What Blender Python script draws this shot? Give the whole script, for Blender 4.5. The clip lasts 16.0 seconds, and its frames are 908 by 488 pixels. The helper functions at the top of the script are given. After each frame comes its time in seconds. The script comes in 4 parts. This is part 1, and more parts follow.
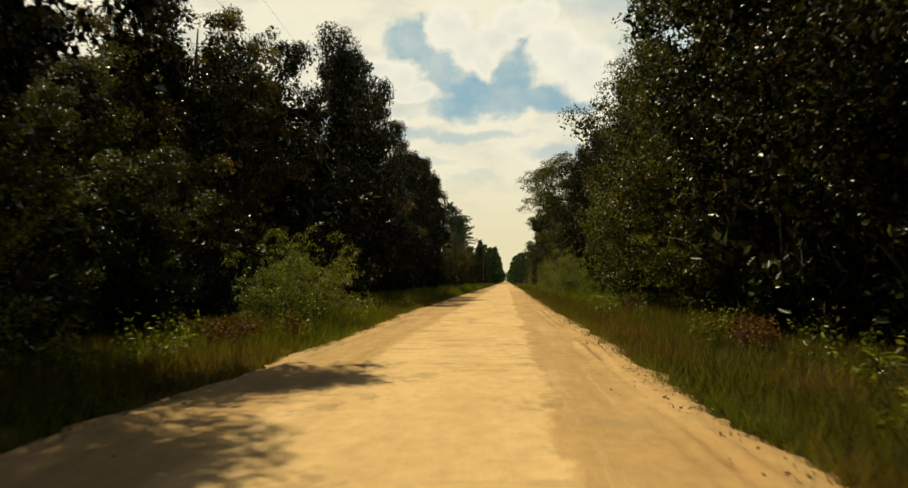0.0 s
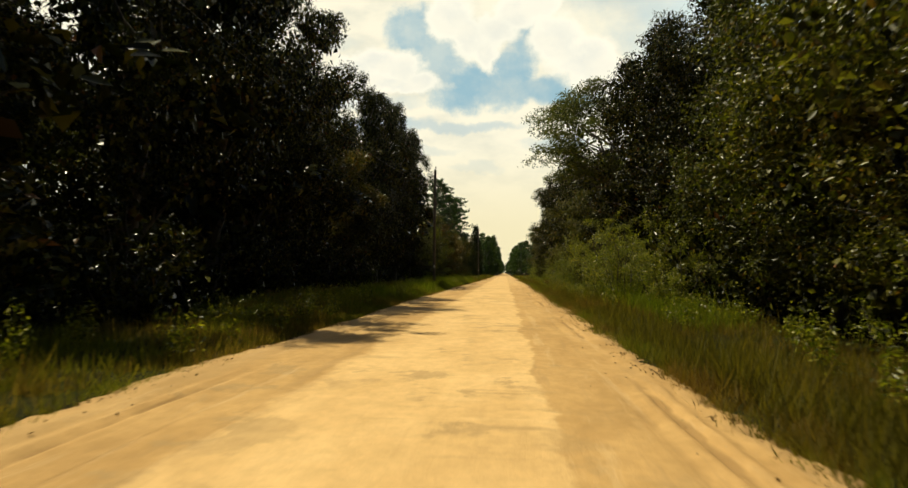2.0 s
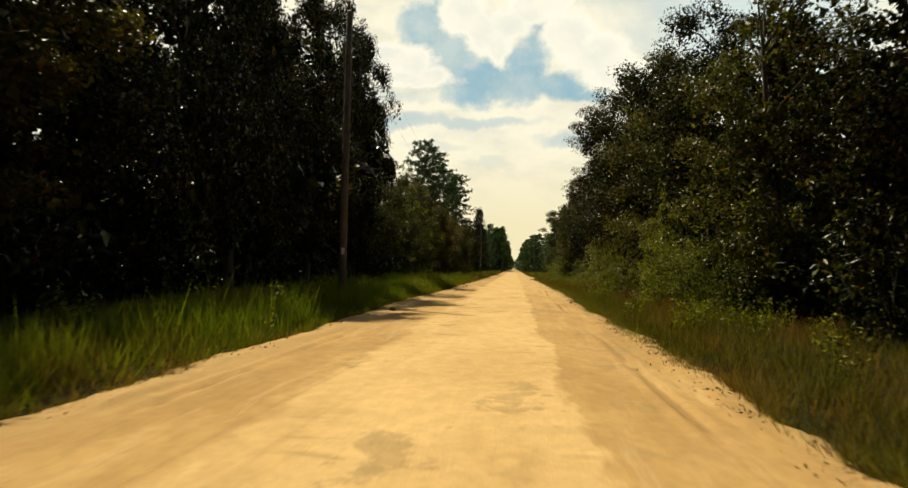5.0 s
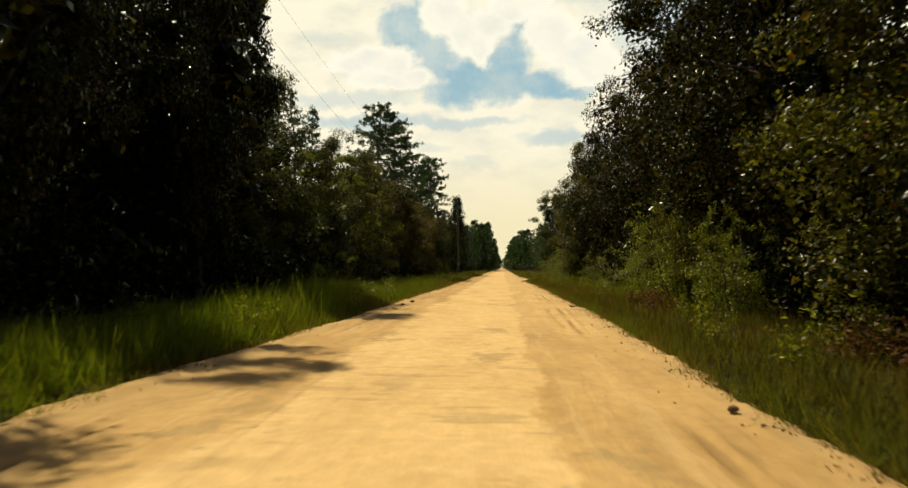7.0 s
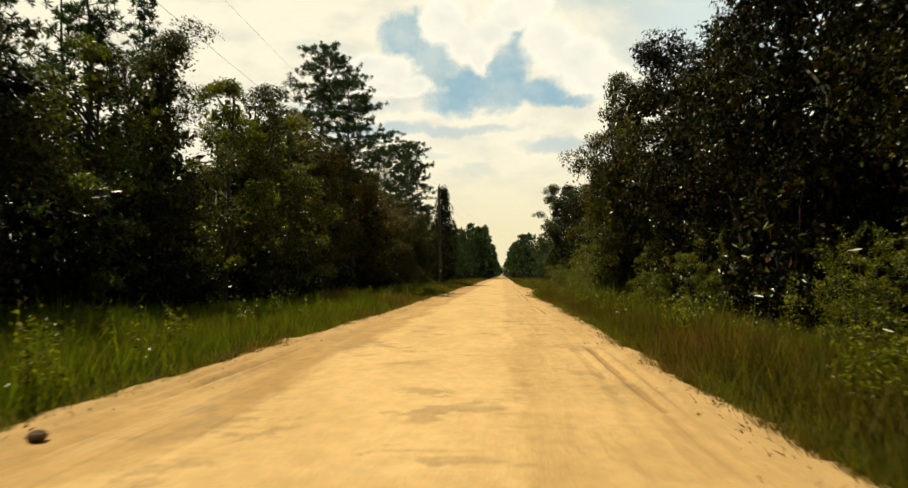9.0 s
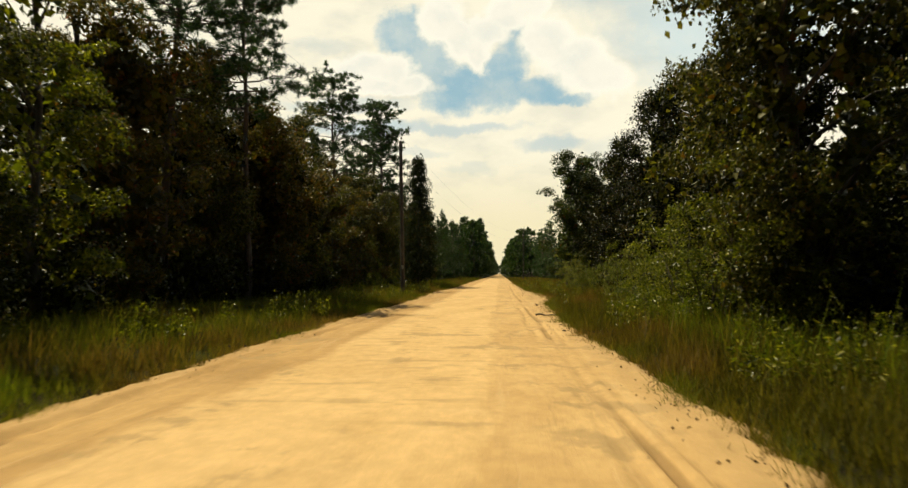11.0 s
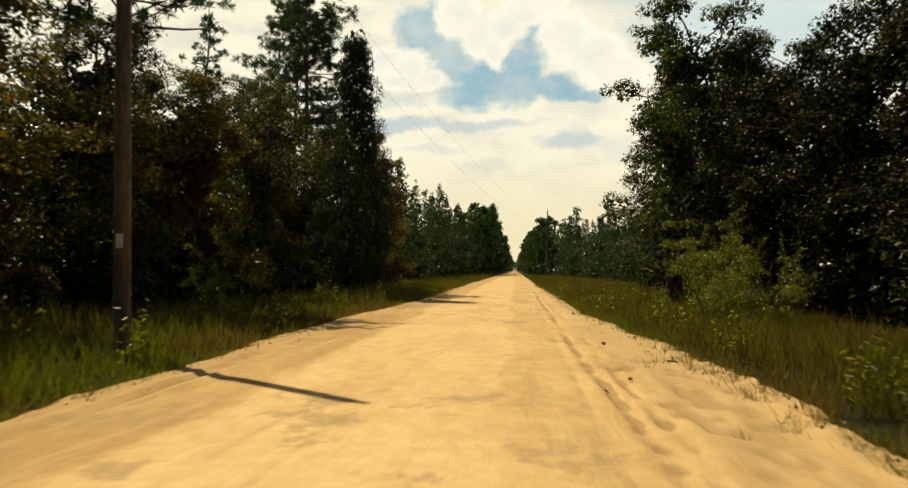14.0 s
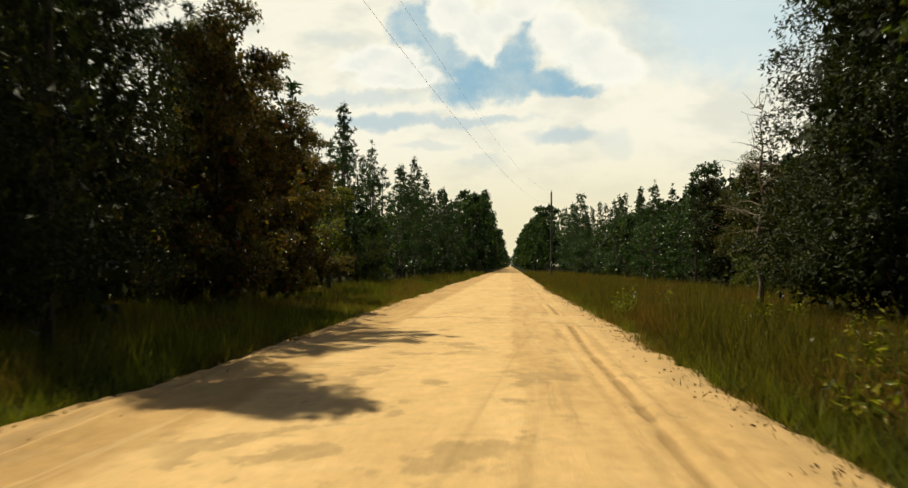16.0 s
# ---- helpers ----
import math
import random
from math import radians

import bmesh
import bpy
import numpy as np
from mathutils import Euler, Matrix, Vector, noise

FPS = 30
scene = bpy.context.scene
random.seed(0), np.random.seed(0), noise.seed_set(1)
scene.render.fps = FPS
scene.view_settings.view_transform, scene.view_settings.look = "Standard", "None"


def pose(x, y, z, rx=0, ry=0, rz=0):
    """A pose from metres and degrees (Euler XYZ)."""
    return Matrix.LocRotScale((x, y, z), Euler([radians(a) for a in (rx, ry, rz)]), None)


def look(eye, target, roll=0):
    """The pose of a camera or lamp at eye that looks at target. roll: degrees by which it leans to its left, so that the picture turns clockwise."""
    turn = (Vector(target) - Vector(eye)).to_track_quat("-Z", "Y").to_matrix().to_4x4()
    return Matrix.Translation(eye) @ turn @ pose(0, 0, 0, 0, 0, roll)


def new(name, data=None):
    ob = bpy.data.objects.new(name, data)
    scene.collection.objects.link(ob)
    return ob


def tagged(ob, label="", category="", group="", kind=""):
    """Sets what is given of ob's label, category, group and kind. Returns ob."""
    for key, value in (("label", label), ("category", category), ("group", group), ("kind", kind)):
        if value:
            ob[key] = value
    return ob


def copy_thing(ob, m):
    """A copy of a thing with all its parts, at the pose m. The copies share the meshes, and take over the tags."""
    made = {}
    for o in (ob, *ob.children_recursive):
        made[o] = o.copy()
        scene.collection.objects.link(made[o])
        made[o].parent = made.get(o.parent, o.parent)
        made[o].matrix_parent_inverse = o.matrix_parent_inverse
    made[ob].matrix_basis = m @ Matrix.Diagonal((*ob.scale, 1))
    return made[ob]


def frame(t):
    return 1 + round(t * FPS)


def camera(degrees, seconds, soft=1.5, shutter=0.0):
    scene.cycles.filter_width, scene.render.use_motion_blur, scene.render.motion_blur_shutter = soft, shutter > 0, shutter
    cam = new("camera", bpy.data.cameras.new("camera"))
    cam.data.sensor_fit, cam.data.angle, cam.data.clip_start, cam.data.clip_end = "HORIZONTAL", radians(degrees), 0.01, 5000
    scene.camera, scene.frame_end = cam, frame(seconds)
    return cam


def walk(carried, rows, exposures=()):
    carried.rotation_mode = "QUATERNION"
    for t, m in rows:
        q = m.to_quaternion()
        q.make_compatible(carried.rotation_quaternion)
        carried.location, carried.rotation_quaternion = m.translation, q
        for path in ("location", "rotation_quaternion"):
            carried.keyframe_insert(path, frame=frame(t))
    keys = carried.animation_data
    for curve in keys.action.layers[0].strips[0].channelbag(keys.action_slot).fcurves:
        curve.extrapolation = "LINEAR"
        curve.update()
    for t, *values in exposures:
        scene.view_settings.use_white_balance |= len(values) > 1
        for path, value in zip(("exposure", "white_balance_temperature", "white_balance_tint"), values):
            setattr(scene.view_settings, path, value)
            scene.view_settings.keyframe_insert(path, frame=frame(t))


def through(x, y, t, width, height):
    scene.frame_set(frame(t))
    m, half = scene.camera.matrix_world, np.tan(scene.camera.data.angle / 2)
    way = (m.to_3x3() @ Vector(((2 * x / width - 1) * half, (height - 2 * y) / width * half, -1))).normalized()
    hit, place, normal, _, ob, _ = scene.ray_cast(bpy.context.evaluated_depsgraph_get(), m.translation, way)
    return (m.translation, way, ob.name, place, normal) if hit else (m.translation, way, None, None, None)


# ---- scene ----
from itertools import product

# ---------------------------------------------------------------- camera
# seconds, x, y, yaw, pitch, roll (metres, degrees); the eye is 1.4 m over the road
EYE = 1.4
PATH = [
    (0.0, -0.28, 0.00, 4.09, 2.90, 0.29),
    (0.5, -0.27, 6.38, 3.97, 2.68, -0.01),
    (1.0, -0.27, 12.75, 3.88, 1.08, 0.33),
    (1.5, -0.28, 19.08, 3.94, 2.03, 0.74),
    (2.0, -0.26, 25.36, 4.03, 2.19, 0.90),
    (2.5, -0.30, 31.61, 4.32, 2.08, 0.71),
    (3.0, -0.34, 37.80, 4.49, 1.57, 1.07),
    (3.5, -0.39, 43.92, 4.84, 1.54, 1.27),
    (4.0, -0.43, 49.97, 4.94, 1.58, 1.76),
    (6.5, -0.30, 79.64, 3.84, 2.03, 0.73),
    (7.0, -0.22, 85.44, 3.80, 1.86, 0.00),
    (7.5, -0.12, 91.20, 3.77, 1.71, 0.77),
    (8.0, -0.04, 96.92, 3.87, 1.92, 0.22),
    (8.5, 0.04, 102.63, 3.86, 2.29, -0.47),
    (9.0, 0.12, 108.36, 3.78, 2.45, -0.18),
    (11.5, 0.48, 137.53, 3.59, 2.23, -0.10),
    (12.0, 0.49, 143.43, 4.12, 2.03, 0.39),
    (12.5, 0.45, 149.38, 4.48, 2.12, 0.57),
    (13.0, 0.41, 155.28, 4.99, 2.13, 0.46),
    (13.5, 0.38, 161.19, 5.16, 1.95, -0.27),
    (14.0, 0.35, 167.11, 4.85, 2.04, 0.36),
    (14.5, 0.29, 172.97, 4.74, 2.40, 0.61),
    (15.0, 0.24, 178.81, 4.93, 2.73, 1.07),
    (15.5, 0.22, 184.53, 4.95, 2.43, -0.81),
    (16.0, 0.20, 190.19, 4.48, 1.75, -0.20),
]


def car_pose(x, y, yaw, pitch, roll):
    return pose(x, y, EYE, 0, 0, yaw) @ pose(0, 0, 0, 90 + pitch, 0, 0) @ pose(0, 0, 0, 0, 0, roll)


cam = camera(64.0, 16.0, soft=1.45, shutter=0.18)
walk(cam, [(t, car_pose(*r)) for t, *r in PATH], ((0.0, -0.20, 6560, 5.0), (0.5, -0.06, 6560, 5.0), (1.0, 0.06, 6560, 5.0), (2.0, 0.0, 6560, 5.0), (9.0, -0.03, 6580, 6.0), (14.5, -0.05, 6540, 6.0), (16.0, -0.07, 6200, 7.0)))

# ---------------------------------------------------------------- light
SUN_EL, SUN_X, SUN_Y = 60.0, -0.80, 0.60          # towards the sun, on the plan
sun_data = bpy.data.lights.new("sun", "SUN")
sun_data.energy, sun_data.angle, sun_data.color = 5.0, radians(0.55), (1.0, 0.872, 0.60)
sun = new("sun", sun_data)
sun.matrix_basis = look((SUN_X * 100, SUN_Y * 100, 100 * math.tan(radians(SUN_EL))), (0, 0, 0))
scene.view_settings.exposure = 0.0


class Nodes:
    """Shortcuts for building node trees."""

    def __init__(self, tree):
        self.tree = tree
        tree.nodes.clear()

    def add(self, kind, **settings):
        node = self.tree.nodes.new(kind)
        for key, value in settings.items():
            if key == "operation":
                node.operation = value
            elif key == "blend":
                node.blend_type = value
        return node

    def link(self, a, b):
        self.tree.links.new(a, b)

    def put(self, socket, value):
        if isinstance(value, (int, float, tuple)):
            socket.default_value = value
        else:
            self.link(value, socket)

    def math(self, op, a, b=0.0, c=0.0, clamp=False):
        n = self.add("ShaderNodeMath", operation=op)
        n.use_clamp = clamp
        for k, v in enumerate((a, b, c)):
            self.put(n.inputs[k], v)
        return n.outputs[0]

    def vmath(self, op, a, b=(0, 0, 0)):
        n = self.add("ShaderNodeVectorMath", operation=op)
        self.put(n.inputs[0], a)
        self.put(n.inputs[1], b)
        return n.outputs[0]

    def span(self, v, a, b, lo=0.0, hi=1.0):
        n = self.add("ShaderNodeMapRange")
        n.interpolation_type = "SMOOTHSTEP"
        for k, w in enumerate((v, a, b, lo, hi)):
            self.put(n.inputs[k], w)
        return n.outputs[0]

    def mix(self, f, a, b, blend="MIX"):
        n = self.add("ShaderNodeMixRGB", blend=blend)
        self.put(n.inputs[0], f)
        for k, v in ((1, a), (2, b)):
            self.put(n.inputs[k], (*v, 1) if isinstance(v, tuple) and len(v) == 3 else v)
        return n.outputs[0]

    def noise(self, vec, scale, detail=3.0, rough=0.55):
        n = self.add("ShaderNodeTexNoise")
        self.put(n.inputs["Vector"], vec)
        n.inputs["Scale"].default_value = scale
        n.inputs["Detail"].default_value = detail
        n.inputs["Roughness"].default_value = rough
        return n.outputs["Fac"]

    def split(self, vec):
        n = self.add("ShaderNodeSeparateXYZ")
        self.link(vec, n.inputs[0])
        return n.outputs

    def join(self, x, y, z):
        n = self.add("ShaderNodeCombineXYZ")
        for k, v in enumerate((x, y, z)):
            self.put(n.inputs[k], v)
        return n.outputs[0]

    def ramp(self, f, stops):
        n = self.add("ShaderNodeValToRGB")
        self.put(n.inputs[0], f)
        el = n.color_ramp.elements
        while len(el) < len(stops):
            el.new(0.5)
        for e, (p, col) in zip(el, stops):
            e.position, e.color = p, (*col, 1)
        return n.outputs[0]


def make_world():
    world = bpy.data.worlds.new("summer_sky")
    scene.world = world
    world.use_nodes = True
    n = Nodes(world.node_tree)
    sky = n.add("ShaderNodeTexSky")
    sky.sky_type, sky.sun_disc = "NISHITA", False
    sky.sun_elevation, sky.sun_rotation = radians(SUN_EL), math.atan2(SUN_X, SUN_Y)
    sky.dust_density, sky.air_density = 1.6, 1.0
    way = n.add("ShaderNodeTexCoord").outputs["Generated"]
    x, y, z = n.split(way)
    # flat cloud deck ahead: slope coordinates u (right), v (up)
    ahead = n.math("MAXIMUM", y, 0.05)
    u, v = n.math("DIVIDE", x, ahead), n.math("DIVIDE", z, ahead)
    uv = n.join(u, v, 0.0)
    bend_a = n.noise(uv, 16.0, 7.0, 0.6)
    bend_b = n.noise(n.vmath("ADD", uv, (3.1, 7.7, 0.0)), 16.0, 7.0, 0.6)
    u2 = n.math("ADD", u, n.math("MULTIPLY", n.math("SUBTRACT", bend_a, 0.5), 0.05))
    v2 = n.math("ADD", v, n.math("MULTIPLY", n.math("SUBTRACT", bend_b, 0.5), 0.05))
    # one cumulus bank: clear gaps, thin grey-blue streaks and heaped heads, each as middle and half sizes on the slope plane
    gaps = (
        (-0.1348, 0.3341, 0.0356, 0.0356), (-0.1026, 0.299, 0.0405, 0.0373), (-0.064, 0.2583, 0.047, 0.034),
        (-0.0141, 0.2567, 0.0486, 0.0308), (0.0229, 0.3259, 0.0243, 0.0421), (0.0084, 0.2827, 0.0292, 0.0292),
        (0.0608, 0.255, 0.0445, 0.0243), (0.0994, 0.2387, 0.0292, 0.0097),
    )
    streaks = (
        (-0.217, 0.2355, 0.0972, 0.0105, 0.5), (-0.1848, 0.2029, 0.0931, 0.0121, 0.85), (-0.0721, 0.2004, 0.0972, 0.0073, 0.7),
        (0.0769, 0.1784, 0.047, 0.0105, 0.75), (-0.1123, 0.167, 0.047, 0.0065, 0.4), (-0.0398, 0.1434, 0.034, 0.0073, 0.4),
        (0.1389, 0.1654, 0.0259, 0.0211, 0.3), (0.3144, 0.3463, 0.1701, 0.0972, 0.75), (0.2016, 0.4278, 0.1782, 0.0729, 0.7),
        (-0.2451, 0.3219, 0.0405, 0.013, 0.25),
    )
    heads = (
        (-0.2153, 0.2827, 0.0324, 0.0194), (-0.1807, 0.2925, 0.0324, 0.0211), (-0.1461, 0.2844, 0.0292, 0.0211),
        (-0.1179, 0.2664, 0.0243, 0.0162), (-0.1606, 0.2615, 0.0648, 0.013), (-0.0801, 0.3561, 0.0324, 0.034),
        (-0.0543, 0.3235, 0.0243, 0.0275), (-0.0302, 0.3023, 0.0178, 0.0194), (-0.0173, 0.3382, 0.0308, 0.0275),
        (0.0084, 0.361, 0.0373, 0.0211), (0.0439, 0.3691, 0.0275, 0.0178), (0.0712, 0.3235, 0.0421, 0.034), (0.1067, 0.299, 0.0454, 0.0373),
        (0.1373, 0.2713, 0.0502, 0.0292),
    )
    bent = n.join(u2, v2, 0.0)

    def reach(cu, cv, ru, rv):
        off = n.vmath("MULTIPLY", n.vmath("SUBTRACT", bent, (cu, cv, 0.0)), (1 / ru, 1 / rv, 0.0))
        dot = n.add("ShaderNodeVectorMath", operation="DOT_PRODUCT")
        n.link(off, dot.inputs[0])
        n.link(off, dot.inputs[1])
        return dot.outputs["Value"]

    def nearest(shapes):
        least = None
        for shape in shapes:
            d = reach(*shape)
            least = d if least is None else n.math("SMOOTH_MIN", least, d, 0.35)
        return least

    fray = n.math("SUBTRACT", n.noise(n.vmath("ADD", uv, (9.0, 2.0, 0.0)), 30.0, 8.0, 0.62), 0.5)
    billow = n.math("SUBTRACT", n.noise(n.vmath("ADD", uv, (5.0, 8.0, 0.0)), 17.0, 5.0, 0.55), 0.5)
    gap = n.span(n.math("ADD", nearest(gaps), n.math("MULTIPLY", fray, 2.6)), 1.75, 0.35)
    heap = n.math("ADD", nearest(heads), n.math("ADD", n.math("MULTIPLY", billow, 2.2), n.math("MULTIPLY", fray, 1.2)))
    blue = n.math("MULTIPLY", gap, n.span(heap, 0.55, 1.75))
    haze = 0.0
    for cu, cv, ru, rv, deep in streaks:
        far = n.math("ADD", reach(cu, cv, ru, rv), n.math("MULTIPLY", fray, 1.3))
        haze = n.math("MAXIMUM", haze, n.span(far, 1.7, 0.1, 0.0, deep))
    haze = n.math("MULTIPLY", haze, n.span(heap, 0.75, 1.6))
    # mostly clear overhead and behind, with scattered clouds
    high = n.noise(way, 3.0, 6.0, 0.55)
    scattered = n.span(high, 0.62, 0.50)
    away = n.math("MAXIMUM", n.span(z, 0.40, 0.55), n.span(y, 0.45, 0.1))
    puff = n.noise(n.vmath("MULTIPLY", uv, (1.0, 2.1, 1.0)), 8.0, 6.0, 0.55)
    lit = n.mix(n.span(puff, 0.34, 0.56), (0.86, 0.815, 0.67), (1.04, 0.955, 0.755))
    # heads are brightest along their tops and greyer towards their flat bases
    top = n.span(heap, 0.0, 0.9)
    lit = n.mix(n.span(heap, 1.5, 0.6, 0.0, 0.8), lit, n.mix(top, n.mix(n.span(billow, -0.14, 0.12), (1.03, 0.97, 0.83), (0.88, 0.86, 0.78)), (1.08, 1.02, 0.87)))
    thin = n.span(n.noise(n.vmath("ADD", uv, (1.3, 4.4, 0.0)), 9.0, 6.0, 0.6), 0.34, 0.60, 0.62, 1.0)
    blue = n.math("MULTIPLY", blue, thin)
    lit = n.mix(haze, lit, n.mix(n.span(u, 0.12, 0.25), (0.54, 0.64, 0.66), (0.62, 0.76, 0.80)))
    blue = n.math("MAXIMUM", blue, n.math("MULTIPLY", scattered, away))
    low = n.mix(n.span(v, 0.03, 0.20), (0.94, 0.82, 0.53), lit)
    low = n.mix(away, low, (0.15, 0.145, 0.125))
    pure = n.mix(1.0, sky.outputs[0], (0.056, 0.055, 0.050), "MULTIPLY")
    clear = n.mix(n.math("SUBTRACT", 0.9, n.math("MULTIPLY", away, 0.9)), pure, (0.36, 0.56, 0.66))
    total = n.mix(blue, low, clear)
    # the haze of the ground half
    total = n.mix(n.span(z, 0.0, -0.03), total, (0.06, 0.055, 0.03))
    back = n.add("ShaderNodeBackground")
    n.link(total, back.inputs[0])
    back.inputs[1].default_value = 1.0
    out = n.add("ShaderNodeOutputWorld")
    n.link(back.outputs[0], out.inputs[0])


make_world()


# ---------------------------------------------------------------- materials
def material(name):
    m = bpy.data.materials.new(name)
    m.use_nodes = True
    n = Nodes(m.node_tree)
    out = n.add("ShaderNodeOutputMaterial")
    bsdf = n.add("ShaderNodeBsdfPrincipled")
    n.link(bsdf.outputs[0], out.inputs[0])
    return m, n, bsdf, out


def leaf_material(name, dark, mid, light, rough=0.3, through=0.2, odd=None, gloss=0.22):
    m, n, bsdf, out = material(name)
    rnd = n.add("ShaderNodeNewGeometry").outputs["Random Per Island"]
    each = n.add("ShaderNodeObjectInfo").outputs["Random"]
    stops = [(0.0, dark), (0.55, mid), (0.96, light)] + ([(0.99, odd)] if odd else [])
    col = n.ramp(rnd, stops)
    tone = n.ramp(each, [(0.0, (0.78, 0.84, 0.80)), (0.5, (1.0, 1.0, 1.0)), (1.0, (1.14, 1.10, 0.88))])
    col = n.mix(1.0, col, tone, "MULTIPLY")
    n.link(col, bsdf.inputs["Base Color"])
    bsdf.inputs["Roughness"].default_value = rough
    bsdf.inputs["Specular IOR Level"].default_value = gloss
    glow = n.add("ShaderNodeBsdfTranslucent")
    n.link(n.mix(1.0, col, (1.25, 1.42, 0.5), "MULTIPLY"), glow.inputs[0])
    both = n.add("ShaderNodeMixShader")
    both.inputs[0].default_value = through
    n.link(bsdf.outputs[0], both.inputs[1])
    n.link(glow.outputs[0], both.inputs[2])
    n.link(both.outputs[0], out.inputs[0])
    return m


def bark_material(name, a, b, scale=6.0):
    m, n, bsdf, out = material(name)
    co = n.add("ShaderNodeTexCoord").outputs["Object"]
    long = n.vmath("MULTIPLY", co, (1.0, 1.0, 0.18))
    grain = n.noise(long, scale, 6.0, 0.65)
    blotch = n.noise(co, 1.3, 3.0)
    col = n.mix(n.span(grain, 0.35, 0.65), a, b)
    col = n.mix(n.math("MULTIPLY", n.span(blotch, 0.5, 0.7), 0.4), col, (0.16, 0.17, 0.13))
    n.link(col, bsdf.inputs["Base Color"])
    bsdf.inputs["Roughness"].default_value = 0.9
    bump = n.add("ShaderNodeBump")
    bump.inputs["Strength"].default_value = 0.7
    bump.inputs["Distance"].default_value = 0.03
    n.link(grain, bump.inputs["Height"])
    n.link(bump.outputs[0], bsdf.inputs["Normal"])
    return m


def road_material():
    m, n, bsdf, out = material("packed_sand_road")
    co = n.add("ShaderNodeTexCoord").outputs["Object"]
    x, y, z = n.split(co)
    wob = n.noise(n.vmath("MULTIPLY", co, (0.8, 0.22, 1.0)), 1.0, 4.0, 0.6)
    wob = n.math("MULTIPLY", n.math("SUBTRACT", wob, 0.5), 1.1)
    fine = n.noise(n.vmath("MULTIPLY", co, (1.0, 0.45, 1.0)), 3.5, 4.0, 0.65)
    fine = n.math("MULTIPLY", n.math("SUBTRACT", fine, 0.5), 0.45)
    xe = n.math("ADD", n.math("ADD", x, wob), fine)
    # worn pale crown of the road between two darker, softer sides
    crown = n.math("MULTIPLY", n.span(xe, -2.78, -2.42), n.span(xe, 0.30, 0.14))
    grain = n.noise(co, 38.0, 5.0, 0.7)
    cloudy = n.noise(n.vmath("MULTIPLY", co, (0.9, 0.3, 1.0)), 0.9, 5.0, 0.6)
    side = n.mix(n.span(cloudy, 0.35, 0.65), (0.42, 0.258, 0.100), (0.52, 0.33, 0.134))
    pale = n.mix(n.span(cloudy, 0.35, 0.65), (0.60, 0.395, 0.172), (0.68, 0.46, 0.21))
    mild = n.math("MAXIMUM", n.span(y, 84.0, 116.0, 1.0, 0.42), n.span(x, -1.2, -2.0, 0.0, 1.0))
    side = n.mix(mild, pale, side)
    col = n.mix(crown, side, pale)
    # scuffed darker patches, longer across the road
    scuff = n.noise(n.vmath("MULTIPLY", co, (0.75, 0.6, 1.0)), 1.3, 7.0, 0.66)
    where = n.noise(n.vmath("MULTIPLY", co, (0.5, 0.12, 1.0)), 0.9, 2.0)
    patch = n.math("MULTIPLY", n.span(scuff, 0.535, 0.60), n.span(where, 0.45, 0.56))
    col = n.mix(n.math("MULTIPLY", patch, 0.62), col, (0.36, 0.245, 0.115))
    # ripples and scrapes across the travelled way
    ripple = n.noise(n.vmath("MULTIPLY", co, (0.42, 1.5, 1.0)), 1.25, 6.0, 0.62)
    field = n.noise(n.vmath("MULTIPLY", n.vmath("ADD", co, (40.0, 13.0, 0.0)), (0.35, 0.10, 1.0)), 1.0, 3.0)
    across = n.math("MULTIPLY", n.math("MULTIPLY", n.span(ripple, 0.545, 0.615), n.span(field, 0.46, 0.58)), n.math("ADD", n.math("MULTIPLY", crown, 0.7), 0.3))
    col = n.mix(n.math("MULTIPLY", across, 0.5), col, (0.37, 0.25, 0.115))
    col = n.mix(n.math("MULTIPLY", n.math("MULTIPLY", n.math("MULTIPLY", n.span(ripple, 0.44, 0.36), n.span(field, 0.40, 0.60)), crown), 0.3), col, (0.74, 0.53, 0.27))
    mottle = n.noise(n.vmath("MULTIPLY", co, (1.0, 0.6, 1.0)), 5.0, 6.0, 0.7)
    col = n.mix(0.5, col, n.mix(n.span(mottle, 0.3, 0.7), (0.80, 0.79, 0.77), (1.14, 1.14, 1.14)), "MULTIPLY")
    # wheel streaks along the sides
    streak = n.noise(n.vmath("MULTIPLY", n.join(n.math("ADD", x, n.math("MULTIPLY", wob, 0.55)), y, 0.0), (3.0, 0.16, 1.0)), 1.0, 6.0, 0.68)
    sides = n.math("SUBTRACT", 1.0, n.math("MULTIPLY", crown, 0.9))
    col = n.mix(n.math("MULTIPLY", n.math("MULTIPLY", n.span(streak, 0.54, 0.64), sides), 0.32), col, (0.33, 0.215, 0.10))
    col = n.mix(n.math("MULTIPLY", n.math("MULTIPLY", n.span(streak, 0.46, 0.36), sides), 0.25), col, (0.66, 0.48, 0.26))
    # darker brown sand down in the furrows, by depth below the crown
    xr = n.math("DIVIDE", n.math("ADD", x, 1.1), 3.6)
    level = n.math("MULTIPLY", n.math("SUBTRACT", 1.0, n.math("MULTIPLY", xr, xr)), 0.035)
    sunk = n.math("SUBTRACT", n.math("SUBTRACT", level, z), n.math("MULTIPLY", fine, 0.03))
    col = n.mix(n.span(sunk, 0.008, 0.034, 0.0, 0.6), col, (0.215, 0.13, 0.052))
